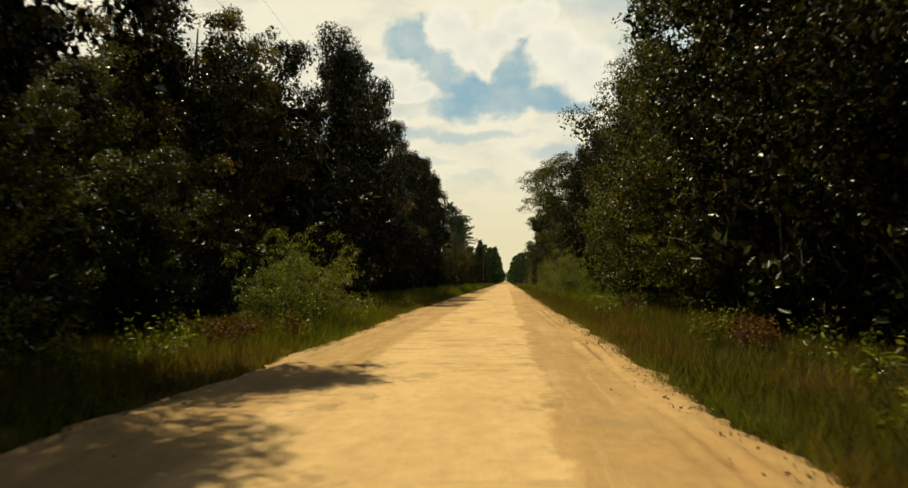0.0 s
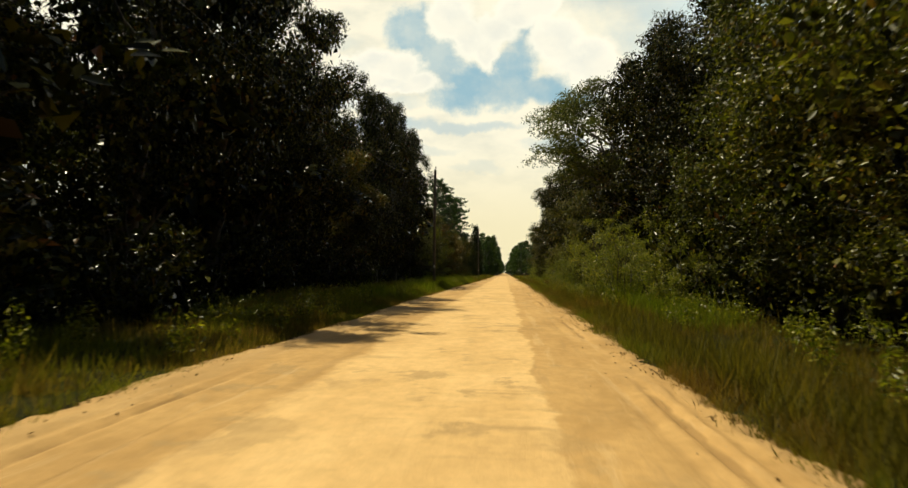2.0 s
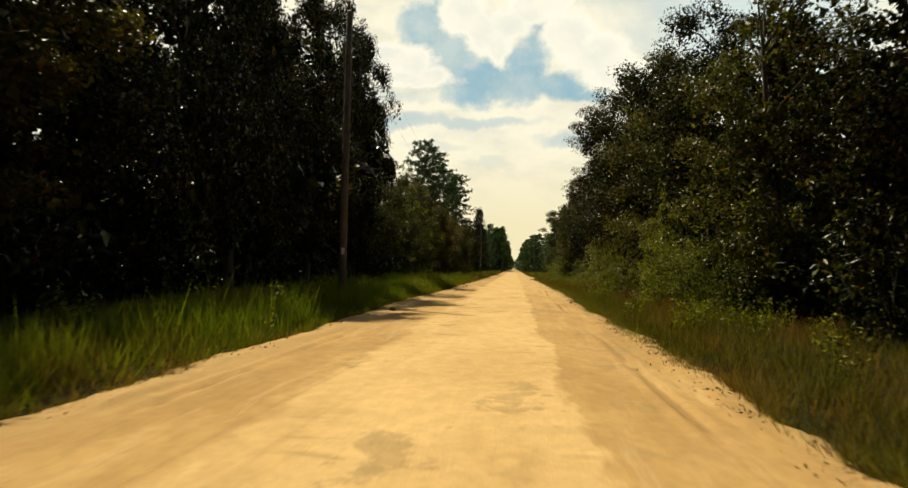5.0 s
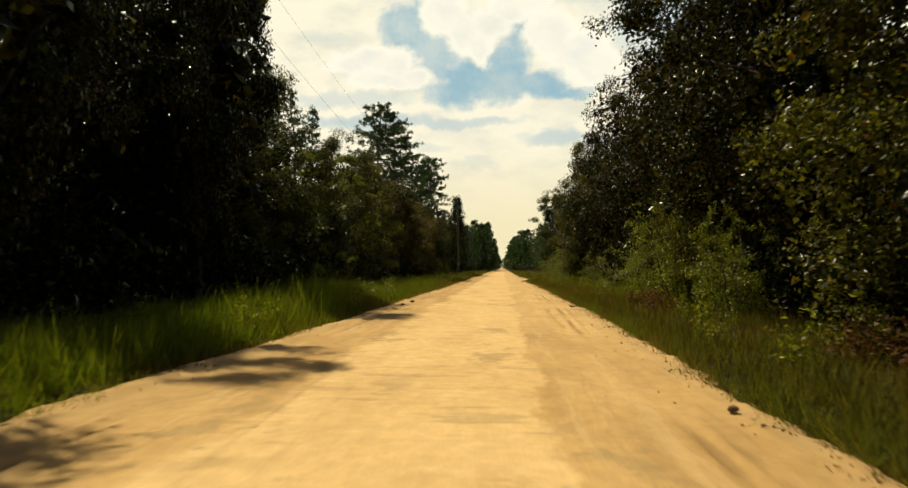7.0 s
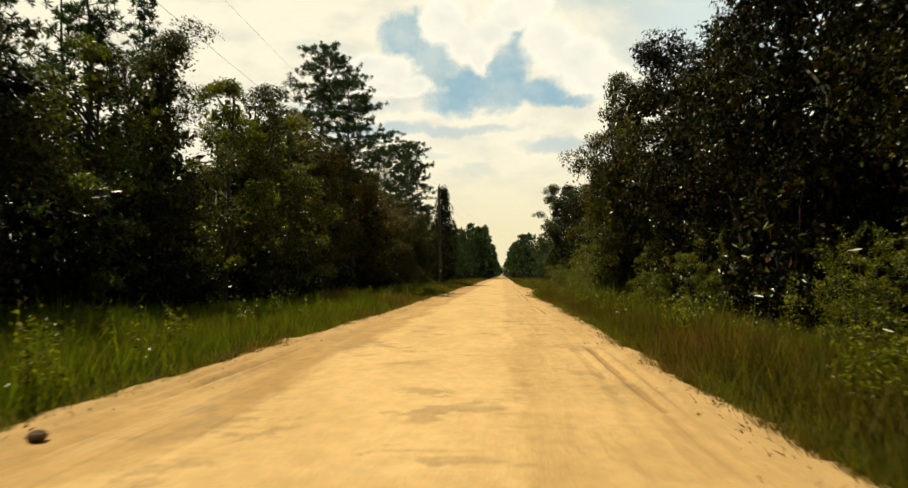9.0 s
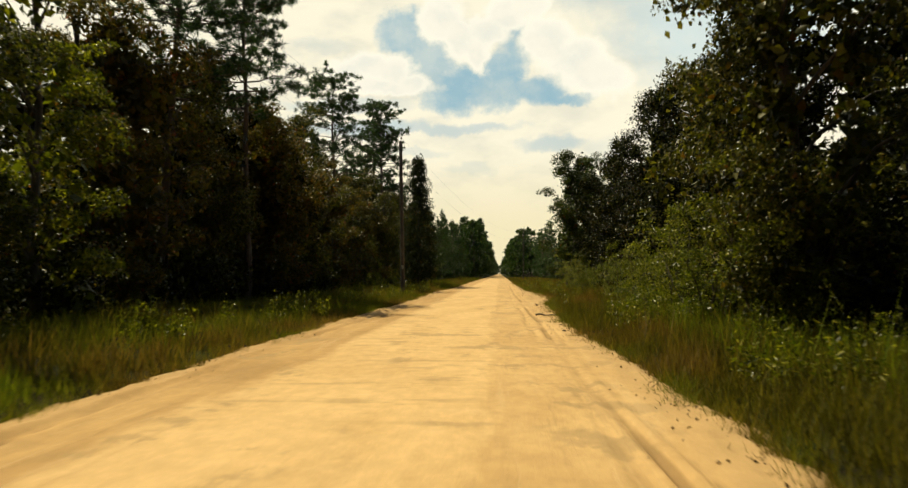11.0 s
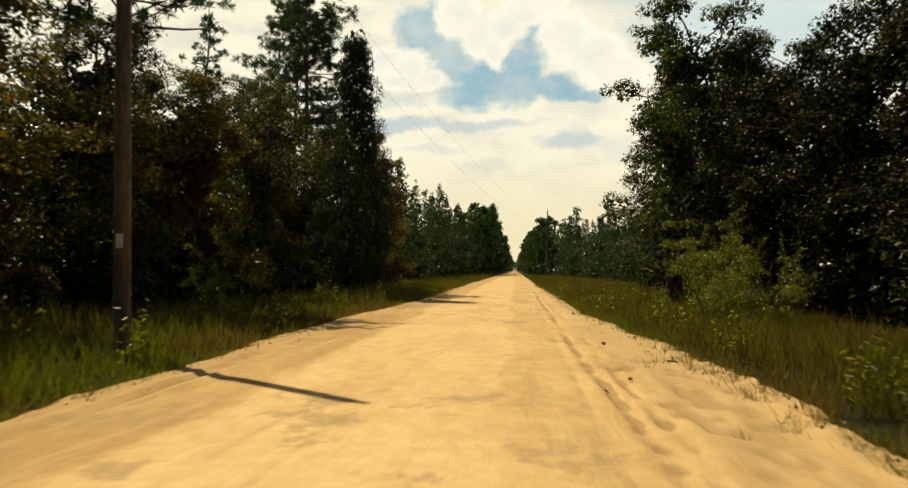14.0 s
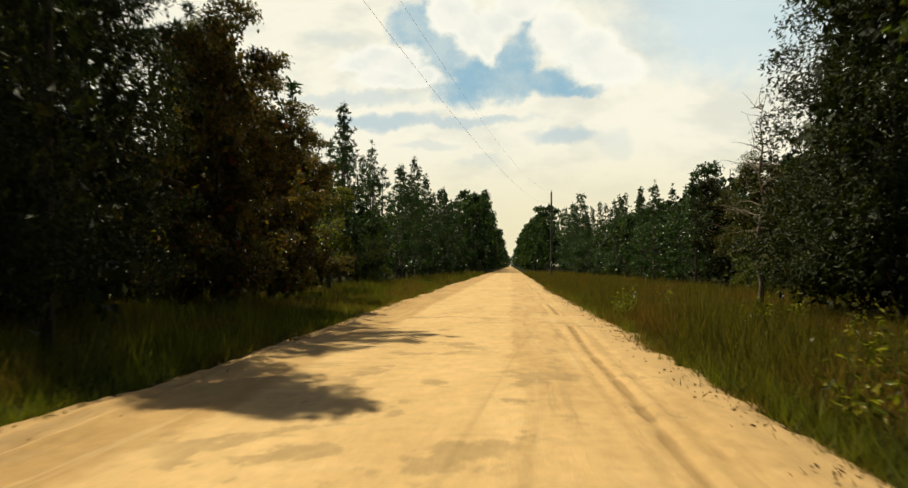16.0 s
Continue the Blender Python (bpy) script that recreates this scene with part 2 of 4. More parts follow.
    # loose sand at the rims
    rim = n.math("MAXIMUM", n.span(xe, 1.7, 2.2), n.span(xe, -3.7, -4.2))
    col = n.mix(n.math("MULTIPLY", rim, 0.5), col, n.mix(grain, (0.38, 0.245, 0.105), (0.54, 0.36, 0.165)))
    col = n.mix(0.35, col, n.mix(grain, (0.70, 0.70, 0.70), (1.3, 1.3, 1.3)), "MULTIPLY")
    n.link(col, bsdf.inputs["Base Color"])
    bsdf.inputs["Roughness"].default_value = 0.92
    bsdf.inputs["Specular IOR Level"].default_value = 0.15
    bump = n.add("ShaderNodeBump")
    bump.inputs["Strength"].default_value = 0.55
    bump.inputs["Distance"].default_value = 0.03
    n.link(n.math("ADD", n.math("MULTIPLY", grain, 0.4), n.math("ADD", scuff, streak)), bump.inputs["Height"])
    n.link(bump.outputs[0], bsdf.inputs["Normal"])
    return m


def ground_material():
    m, n, bsdf, out = material("forest_floor")
    co = n.add("ShaderNodeTexCoord").outputs["Object"]
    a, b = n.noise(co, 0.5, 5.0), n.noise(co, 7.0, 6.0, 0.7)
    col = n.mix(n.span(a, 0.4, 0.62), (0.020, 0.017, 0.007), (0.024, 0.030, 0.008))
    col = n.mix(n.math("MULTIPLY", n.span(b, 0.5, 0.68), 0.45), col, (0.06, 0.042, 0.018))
    n.link(col, bsdf.inputs["Base Color"])
    bsdf.inputs["Roughness"].default_value = 1.0
    bsdf.inputs["Specular IOR Level"].default_value = 0.05
    bump = n.add("ShaderNodeBump")
    bump.inputs["Distance"].default_value = 0.06
    n.link(b, bump.inputs["Height"])
    n.link(bump.outputs[0], bsdf.inputs["Normal"])
    return m


def grass_material(name, greens, browns, dry=0.42):
    m, n, bsdf, out = material(name)
    rnd = n.add("ShaderNodeNewGeometry").outputs["Random Per Island"]
    co = n.add("ShaderNodeTexCoord").outputs["Object"]
    field = n.noise(n.vmath("MULTIPLY", co, (0.5, 0.16, 0.0)), 1.0, 4.0, 0.6)
    g = n.ramp(rnd, [(0.0, greens[0]), (0.5, greens[1]), (1.0, greens[2])])
    b = n.ramp(rnd, [(0.0, browns[0]), (0.5, browns[1]), (1.0, browns[2])])
    col = n.mix(n.span(field, dry, dry + 0.18), g, b)
    n.link(col, bsdf.inputs["Base Color"])
    bsdf.inputs["Roughness"].default_value = 0.6
    bsdf.inputs["Specular IOR Level"].default_value = 0.12
    glow = n.add("ShaderNodeBsdfTranslucent")
    n.link(n.mix(1.0, col, (1.4, 1.3, 0.6), "MULTIPLY"), glow.inputs[0])
    both = n.add("ShaderNodeMixShader")
    both.inputs[0].default_value = 0.42
    n.link(bsdf.outputs[0], both.inputs[1])
    n.link(glow.outputs[0], both.inputs[2])
    n.link(both.outputs[0], out.inputs[0])
    return m


def plain_material(name, a, b, scale, rough=0.8, metal=0.0):
    m, n, bsdf, out = material(name)
    co = n.add("ShaderNodeTexCoord").outputs["Object"]
    n.link(n.mix(n.span(n.noise(co, scale, 5.0), 0.35, 0.65), a, b), bsdf.inputs["Base Color"])
    bsdf.inputs["Roughness"].default_value = rough
    bsdf.inputs["Metallic"].default_value = metal
    return m


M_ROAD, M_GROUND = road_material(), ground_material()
# crown shade put into the colour; the rare pale stop stands for sunlit leaves
M_SHADED_OAK = leaf_material("shaded_oak_leaf", (0.006, 0.008, 0.002), (0.016, 0.020, 0.004), (0.100, 0.098, 0.015), rough=0.26, through=0.06, odd=(0.11, 0.05, 0.014), gloss=0.13)
M_OLIVE = leaf_material("olive_leaf", (0.014, 0.016, 0.004), (0.052, 0.056, 0.010), (0.190, 0.175, 0.030), rough=0.32, through=0.30, odd=(0.16, 0.08, 0.02), gloss=0.22)
M_PALELEAF = leaf_material("pale_olive_leaf", (0.032, 0.036, 0.008), (0.080, 0.088, 0.018), (0.16, 0.15, 0.032), through=0.4)
M_GUM = leaf_material("gum_leaf", (0.016, 0.021, 0.005), (0.037, 0.058, 0.012), (0.105, 0.125, 0.024), through=0.34, odd=(0.20, 0.07, 0.02))
M_MAPLE = leaf_material("maple_leaf", (0.032, 0.029, 0.007), (0.092, 0.076, 0.014), (0.20, 0.12, 0.025), through=0.42, odd=(0.24, 0.055, 0.018))
M_SHRUB = leaf_material("shrub_leaf", (0.032, 0.042, 0.006), (0.118, 0.132, 0.013), (0.31, 0.29, 0.036), rough=0.3, through=0.40, gloss=0.28)
M_NEEDLE = leaf_material("pine_needle", (0.015, 0.032, 0.012), (0.036, 0.072, 0.024), (0.080, 0.122, 0.036), rough=0.45, through=0.3)
M_FAR = leaf_material("woodland_leaf", (0.013, 0.027, 0.009), (0.034, 0.066, 0.018), (0.085, 0.122, 0.030), through=0.3)
M_CEDAR = leaf_material("cedar_leaf", (0.011, 0.017, 0.006), (0.026, 0.036, 0.011), (0.060, 0.070, 0.020), rough=0.6)
M_BARK = bark_material("oak_bark", (0.035, 0.029, 0.023), (0.105, 0.088, 0.066))
M_PINEBARK = bark_material("pine_bark", (0.05, 0.034, 0.024), (0.14, 0.095, 0.065), 9.0)
M_GRASS = grass_material("verge_grass", ((0.055, 0.072, 0.008), (0.115, 0.146, 0.014), (0.205, 0.210, 0.028)),
                         ((0.085, 0.078, 0.014), (0.15, 0.118, 0.026), (0.22, 0.14, 0.042)))
M_REDGRASS = grass_material("seeding_grass", ((0.058, 0.062, 0.009), (0.112, 0.106, 0.015), (0.18, 0.155, 0.029)),
                            ((0.108, 0.075, 0.018), (0.175, 0.114, 0.029), (0.25, 0.165, 0.046)), 0.47)
M_WEED = grass_material("green_weed", ((0.065, 0.105, 0.008), (0.125, 0.185, 0.012), (0.20, 0.25, 0.022)),
                        ((0.075, 0.105, 0.010), (0.14, 0.18, 0.014), (0.20, 0.22, 0.025)))
M_POLE = bark_material("pole_timber", (0.045, 0.038, 0.03), (0.11, 0.094, 0.072), 14.0)
M_METAL = plain_material("weathered_steel", (0.28, 0.28, 0.27), (0.42, 0.42, 0.40), 8.0, 0.5, 0.8)
M_WIRE = plain_material("dark_wire", (0.03, 0.03, 0.03), (0.06, 0.06, 0.06), 4.0, 0.6)
M_CHINA = plain_material("brown_porcelain", (0.10, 0.05, 0.03), (0.16, 0.08, 0.05), 5.0, 0.25)
M_PAPER = plain_material("faded_tag", (0.55, 0.55, 0.50), (0.7, 0.7, 0.64), 9.0, 0.7)
M_DIRT = plain_material("brown_dirt", (0.06, 0.038, 0.02), (0.15, 0.095, 0.048), 9.0, 0.95)
M_CLOD = plain_material("sand_clod", (0.26, 0.175, 0.085), (0.45, 0.32, 0.16), 9.0, 0.95)
M_STICK = bark_material("dead_wood", (0.12, 0.09, 0.06), (0.26, 0.20, 0.14), 18.0)
M_RUST = leaf_material("withered_frond", (0.05, 0.022, 0.010), (0.13, 0.055, 0.022), (0.22, 0.10, 0.035), rough=0.7, through=0.3)
M_LITTER = leaf_material("dead_leaf", (0.055, 0.036, 0.017), (0.15, 0.098, 0.045), (0.30, 0.205, 0.09), rough=0.8, through=0.1, gloss=0.05)
M_CONE = plain_material("cone_scales", (0.10, 0.055, 0.028), (0.20, 0.11, 0.055), 30.0, 0.8)


# ---------------------------------------------------------------- mesh helpers
def mesh_of(name, verts, faces, mat, smooth=False):
    """A mesh from arrays: faces all have the same number of corners."""
    verts, faces = np.asarray(verts, np.float32), np.asarray(faces, np.int32)
    k = faces.shape[1]
    me = bpy.data.meshes.new(name)
    me.vertices.add(len(verts))
    me.vertices.foreach_set("co", verts.ravel())
    me.loops.add(faces.size)
    me.loops.foreach_set("vertex_index", faces.ravel())
    me.polygons.add(len(faces))
    me.polygons.foreach_set("loop_start", np.arange(0, faces.size, k, dtype=np.int32))
    me.polygons.foreach_set("loop_total", np.full(len(faces), k, np.int32))
    if smooth:
        me.polygons.foreach_set("use_smooth", np.ones(len(faces), bool))
    me.update(calc_edges=True)
    me.validate()
    me.materials.append(mat)
    return me


def part_of(name, me, parent, label=""):
    ob = new(name, me)
    ob.parent = parent
    return tagged(ob, label) if label else ob


def tube(points, radii, sides=6):
    """Verts and quads of a tapered tube along points."""
    points = np.asarray(points, float)
    n = len(points)
    along = np.gradient(points, axis=0)
    along /= np.linalg.norm(along, axis=1)[:, None] + 1e-9
    ref = np.where(np.abs(along[:, 2:3]) > 0.9, [[1.0, 0, 0]], [[0, 0, 1.0]])
    a = np.cross(along, ref)
    a /= np.linalg.norm(a, axis=1)[:, None] + 1e-9
    b = np.cross(along, a)
    ang = np.linspace(0, 2 * np.pi, sides, endpoint=False)
    ring = a[:, None] * np.cos(ang)[None, :, None] + b[:, None] * np.sin(ang)[None, :, None]
    verts = (points[:, None] + ring * np.asarray(radii)[:, None, None]).reshape(-1, 3)
    i, j = np.meshgrid(np.arange(n - 1), np.arange(sides), indexing="ij")
    j2 = (j + 1) % sides
    faces = np.stack([i * sides + j, i * sides + j2, (i + 1) * sides + j2, (i + 1) * sides + j], -1).reshape(-1, 4)
    return verts, faces


def merge(pieces):
    verts, faces, base = [], [], 0
    for v, f in pieces:
        verts.append(v)
        faces.append(np.asarray(f) + base)
        base += len(v)
    return np.concatenate(verts), np.concatenate(faces)


def unit(v):
    return v / (np.linalg.norm(v, axis=-1, keepdims=True) + 1e-9)


def leaves(rng, centres, normals, length, width, fold=0.25, ruffle=0.55):
    """Folded leaf blades (two triangles each): base, side, tip, side."""
    n = len(centres)
    d = unit(rng.normal(size=(n, 3)) + normals * 0.3 - [0, 0, 0.25])
    nn = unit(normals + rng.normal(size=(n, 3)) * ruffle)
    side = unit(np.cross(d, nn))
    up = np.cross(side, d)
    ln = length * rng.uniform(0.65, 1.25, (n, 1))
    wd = width * rng.uniform(0.65, 1.25, (n, 1))
    base, tip = centres - d * ln * 0.5, centres + d * ln * 0.5
    mid = centres - d * ln * 0.06 + up * wd * fold
    verts = np.stack([base, mid + side * wd * 0.5, tip, mid - side * wd * 0.5], 1).reshape(-1, 3)
    k = np.arange(n)[:, None] * 4
    faces = np.concatenate([k + [0, 1, 2], k + [0, 2, 3]])
    return verts, faces


def clump_leaves(rng, centres, radii, count, length, width, flat=0.75, ruffle=0.6):
    """Leaves on and just inside the shells of many small clumps."""
    share = radii**2 / (radii**2).sum()
    which = rng.choice(len(centres), count, p=share)
    d = unit(rng.normal(size=(count, 3)) + [0, 0, 0.45])
    d[:, 2] = np.where(d[:, 2] < -0.25, -d[:, 2], d[:, 2])
    rad = radii[which][:, None] * rng.uniform(0.45, 1.12, (count, 1)) ** 0.5
    lump = 1 + 0.3 * np.sin(d[:, :1] * 7 + which[:, None]) * np.cos(d[:, 1:2] * 6 + which[:, None] * 2)
    at = centres[which] + d * rad * lump * [1, 1, flat]
    return leaves(rng, at, d + [0, 0, 0.3], length, width, 0.25, ruffle)


def limb_path(rng, a, b, sag=0.12, n=6):
    t = np.linspace(0, 1, n)[:, None]
    p = a + (b - a) * t
    bow = np.linalg.norm(b - a) * sag
    p = p + np.sin(t * np.pi) * [0, 0, bow] + rng.normal(size=(n, 3)) * np.linalg.norm(b - a) * 0.025 * np.sin(t * np.pi)
    return p


# ---------------------------------------------------------------- trees
def tree_thing(name, label, category, pieces, limbs=()):
    """A tree with its parts, the limbs under the trunk; it stands at the origin until it is copied."""
    root = tagged(new(name), label, category)
    made = [part_of(part_name, me, root) for part_name, me in pieces]
    for me in limbs:
        part_of("limb", me, made[0])
    return root


def broadleaf(seed, name, label, height, radius, count, leaf, mat, bark=M_BARK, low=0.10, clumps=70, airy=0.0, stems=1, fill=900, profile=1.0, lop=0.0, limbs=22, sides=7, inner_size=2.6, shoulder=0.0, core=0, bare=False):
    rng = np.random.default_rng(seed)
    # boughs on an egg-shaped envelope, each with its own cluster of leafy clumps
    boughs = max(8, clumps // 7)
    u = low + (1 - low) * (np.arange(boughs) + rng.uniform(0, 1, boughs)) / boughs
    w = (u - low) / (1 - low)
    env = np.clip(np.sin(np.pi * np.clip(w * 0.72 + 0.22, 0, 1)), 0.12, 1) ** profile
    broad = np.clip(np.sin(np.pi * np.clip(w * 0.70 + 0.10, 0, 1)), 0.12, 1)     # widest well above the middle
    env = env * (1 - shoulder) + broad * shoulder
    ang = np.arange(boughs) * 2.4 + rng.normal(size=boughs) * 0.5
    back = (np.cos(ang) < 0) & (rng.random(boughs) < lop)          # a tree at a wood's edge leans its crown to the light
    ang = np.where(back, np.pi - ang, ang)
    r = radius * env * rng.uniform(0.35 + 0.2 * airy, 0.95, boughs)
    heads = np.stack([r * np.cos(ang), r * np.sin(ang), height * (0.02 + 0.90 * u)], 1)
    big = radius * rng.uniform(0.20, 0.36, boughs) * (0.6 + 0.4 * env)
    home = rng.integers(0, boughs, clumps)
    centres = heads[home] + unit(rng.normal(size=(clumps, 3))) * (big[home] * rng.uniform(0.3, 1.05, clumps))[:, None] * [1, 1, 0.8]
    centres[:, 2] = np.clip(centres[:, 2], height * low * 0.6, height)
    size = radius * rng.uniform(0.09, 0.19, clumps) * (1 - 0.2 * airy)
    pieces, branches = [], []
    for k in range(stems):
        foot = np.array([rng.normal() * 0.35, rng.normal() * 0.35, 0]) * (stems > 1)
        top = np.array([rng.normal() * radius * 0.2, rng.normal() * radius * 0.2, height * 0.82])
        t = np.linspace(0, 1, 9)[:, None]
        p = foot + (top - foot) * t + rng.normal(size=(9, 3)) * [0.12, 0.12, 0] * np.sin(t * np.pi)
        p[0, 2] = -0.3
        r0 = height * 0.0125 / stems**0.4
        pieces.append(tube(p, r0 * (1.25 - 1.08 * t[:, 0]) + r0 * 0.5 * np.exp(-t[:, 0] * 14), sides))
        trunk = p
        for q in rng.choice(clumps, min(clumps, limbs // stems), replace=False):
            h = np.clip(centres[q, 2] / height - 0.16, 0.08, 0.78)
            a = np.array([np.interp(h, t[:, 0] * 0.82, trunk[:, d]) for d in range(3)])
            path = limb_path(rng, a, centres[q])
            branch = tube(path, np.linspace(r0 * 0.42, r0 * 0.08, len(path)), 5 if bare else 4)
            (branches if bare else pieces).append(branch)
    wood = merge(pieces)
    v1, f1 = clump_leaves(rng, centres, size, count, leaf, leaf * 0.55)
    # sprays further in, each clump's own inner leaves, and broad shaded foliage round the stem
    keep = rng.choice(clumps, fill)
    inner = centres[keep] * [0.62, 0.62, 0.90] + rng.normal(size=(fill, 3)) * size[keep][:, None] * 0.6
    pieces = [(v1, f1), leaves(rng, inner, unit(rng.normal(size=(fill, 3))), leaf * inner_size, leaf * inner_size * 0.65)]
    if core:
        heart = np.repeat(np.arange(clumps), core)
        at = centres[heart] + rng.normal(size=(len(heart), 3)) * size[heart][:, None] * [0.36, 0.36, 0.28] - [0, 0, 0.06]
        pieces.append(leaves(rng, at, unit(rng.normal(size=(len(heart), 3)) + [0, 0, 0.8]), leaf * 1.7, leaf * 1.15))
        deep = rng.choice(clumps, 3000)
        at = centres[deep] * [0.40, 0.40, 0.84] + rng.normal(size=(3000, 3)) * 0.2
        pieces.append(leaves(rng, at, unit(rng.normal(size=(3000, 3))), 0.28, 0.23))
    crown = merge(pieces)
    return tree_thing(name, label, "tree", [("trunk", mesh_of("trunk", *wood, bark, True)), ("crown", mesh_of("crown", *crown, mat))], [mesh_of("limb", *b, bark, True) for b in branches])


def pine(seed, name, label, height, radius, low, needles, limbs, per_limb, tuft, cone=0.0, mat=None, width=0.06):
    """Straight bole with spreading limbs that carry round tufts of needles. cone: 1 for a young pointed tree."""
    rng = np.random.default_rng(seed)
    t = np.linspace(0, 1, 12)[:, None]
    p = np.array([0, 0, height * 0.98]) * t + np.cumsum(rng.normal(size=(12, 3)) * [0.05, 0.05, 0], 0)
    p[0, 2] = -0.3
    r0 = height * 0.0095
    pieces = [tube(p, r0 * (1.15 - 1.02 * t[:, 0]), 8)]
    u = np.sort(low + (1 - low) * rng.uniform(0, 1, limbs) ** 0.9)
    w = (u - low) / (1 - low)
    env = cone * (1.02 - w) ** 0.72 + (1 - cone) * np.sqrt(np.clip(1 - (w * 1.2 - 0.32) ** 2, 0.05, 1))
    ang = np.arange(limbs) * 2.4 + rng.normal(size=limbs) * 0.4
    r = radius * env * rng.uniform(0.5, 1.0, limbs)
    mids, size = [p[-1]], [tuft]
    for k in range(limbs):
        a = np.array([np.interp(u[k] - 0.02, t[:, 0], p[:, d]) for d in range(3)])
        out = np.array([np.cos(ang[k]), np.sin(ang[k]), rng.uniform(0.0, 0.4) + 0.25 * cone])
        b = a + out * r[k]
        path = limb_path(rng, a, b, -0.02, 6)
        pieces.append(tube(path, np.linspace(r0 * (0.30 - 0.16 * w[k]), r0 * 0.05, 6), 4))
        for f in np.linspace(0.5, 1.0, per_limb):
            q = a + (b - a) * f + rng.normal(size=3) * [1, 1, 0.6] * tuft * (0.8 if cone < 0.5 else 0.35)
            mids.append(q)
            size.append(tuft * rng.uniform(0.7, 1.2) * (1 - 0.45 * cone * w[k]))
            if cone < 0.5:
                pieces.append(tube(np.array([a + (b - a) * (f - 0.14), q]), [r0 * 0.06, r0 * 0.03], 3))
    mids, size = np.array(mids), np.array(size)
    count = needles * len(mids)
    which = np.repeat(np.arange(len(mids)), needles)
    d = unit(rng.normal(size=(count, 3)) + [0, 0, 0.35])
    ln = size[which][:, None] * rng.uniform(0.75, 1.15, (count, 1))
    at = mids[which] + d * ln * rng.uniform(0.35, 0.6, (count, 1))
    side = unit(np.cross(d, rng.normal(size=(count, 3)))) * width * 0.5
    verts = np.stack([at - d * ln * 0.5, at + side, at + d * ln * 0.5, at - side], 1).reshape(-1, 3)
    k = np.arange(count)[:, None] * 4
    faces = np.concatenate([k + [0, 1, 2], k + [0, 2, 3]])
    return tree_thing(name, label, "tree", [("trunk", mesh_of("trunk", *merge(pieces), M_PINEBARK, True)),
                                            ("crown", mesh_of("crown", verts, faces, mat or M_NEEDLE))])


def cedar(seed, height, radius, count, leaf):
    """Dense pointed evergreen clothed almost to the ground."""
    rng = np.random.default_rng(seed)
    clumps = 460
    u = 0.06 + 0.94 * rng.uniform(0, 1, clumps) ** 0.95
    env = np.clip((1.03 - u) ** 0.55, 0.03, 1)
    ang = rng.uniform(0, 2 * np.pi, clumps)
    r = radius * env * rng.uniform(0.45, 0.95, clumps)
    centres = np.stack([r * np.cos(ang), r * np.sin(ang), height * u], 1)
    size = radius * rng.uniform(0.085, 0.16, clumps) * (0.5 + 0.5 * env)
    t = np.linspace(0, 1, 8)[:, None]
    p = np.array([0, 0, height * 0.98]) * t
    p[0, 2] = -0.3
    v, f = clump_leaves(rng, centres, size, count, leaf, leaf * 0.32, 1.15, 1.6)
    heart = centres[rng.integers(0, clumps, 2400)] * [0.6, 0.6, 1.0] + rng.normal(size=(2400, 3)) * 0.18
    v, f = merge([(v, f), leaves(rng, heart, unit(rng.normal(size=(2400, 3))), 0.34, 0.2)])
    return tree_thing("cedar_tree", "dark dense pointed cedar tree beside the road", "tree",
                      [("trunk", mesh_of("trunk", *tube(p, height * 0.012 * (1.1 - t[:, 0]), 7), M_BARK, True)),
                       ("crown", mesh_of("crown", v, f, M_CEDAR))])


def shrub(seed, name, label, height, radius, count, leaf, mat, heads=8, shoots=26):
    """Several stems of unequal height, each with ragged leafy clumps and long free shoots."""
    rng = np.random.default_rng(seed)
    ang = np.arange(heads) * 2.4 + rng.normal(size=heads) * 0.4
    r = radius * np.sqrt(np.linspace(0.02, 0.75, heads))
    top = height * rng.uniform(0.45, 1.0, heads)
    top[0] = height
    tips = np.stack([r * np.cos(ang), r * np.sin(ang), top], 1)
    pieces, centres, size = [], [], []
    for k in range(heads):
        foot = np.array([tips[k, 0] * 0.25, tips[k, 1] * 0.25, -0.1])
        path = limb_path(rng, foot, tips[k], 0.06, 7)
        pieces.append(tube(path, np.linspace(0.024, 0.006, 7), 4))
        for h in (0.22, 0.4, 0.55, 0.7, 0.84, 0.96):
            c = foot + (tips[k] - foot) * h + rng.normal(size=3) * radius * [0.2, 0.2, 0.1]
            centres.append(np.maximum(c, [-9, -9, 0.15]))
            size.append(radius * rng.uniform(0.12, 0.30) * (1.15 - 0.6 * h))
    centres, size = np.array(centres), np.array(size)
    crown = [clump_leaves(rng, centres, size, int(count * 0.8), leaf, leaf * 0.45, 0.9, 0.8)]
    for k in range(shoots):
        a = centres[rng.integers(len(centres))]
        b = a + unit(rng.normal(size=3) * [0.7, 0.7, 0.4] + [0, 0, 0.9]) * radius * rng.uniform(0.3, 0.6)
        path = limb_path(rng, a, b, 0.03, 5)
        pieces.append(tube(path, np.linspace(0.008, 0.003, 5), 3))
        n = int(count * 0.2 / shoots)
        at = a + (b - a) * rng.uniform(0.2, 1.05, (n, 1)) + rng.normal(size=(n, 3)) * 0.05
        crown.append(leaves(rng, at, unit(rng.normal(size=(n, 3)) + [0, 0, 0.5]), leaf * 1.15, leaf * 0.42))
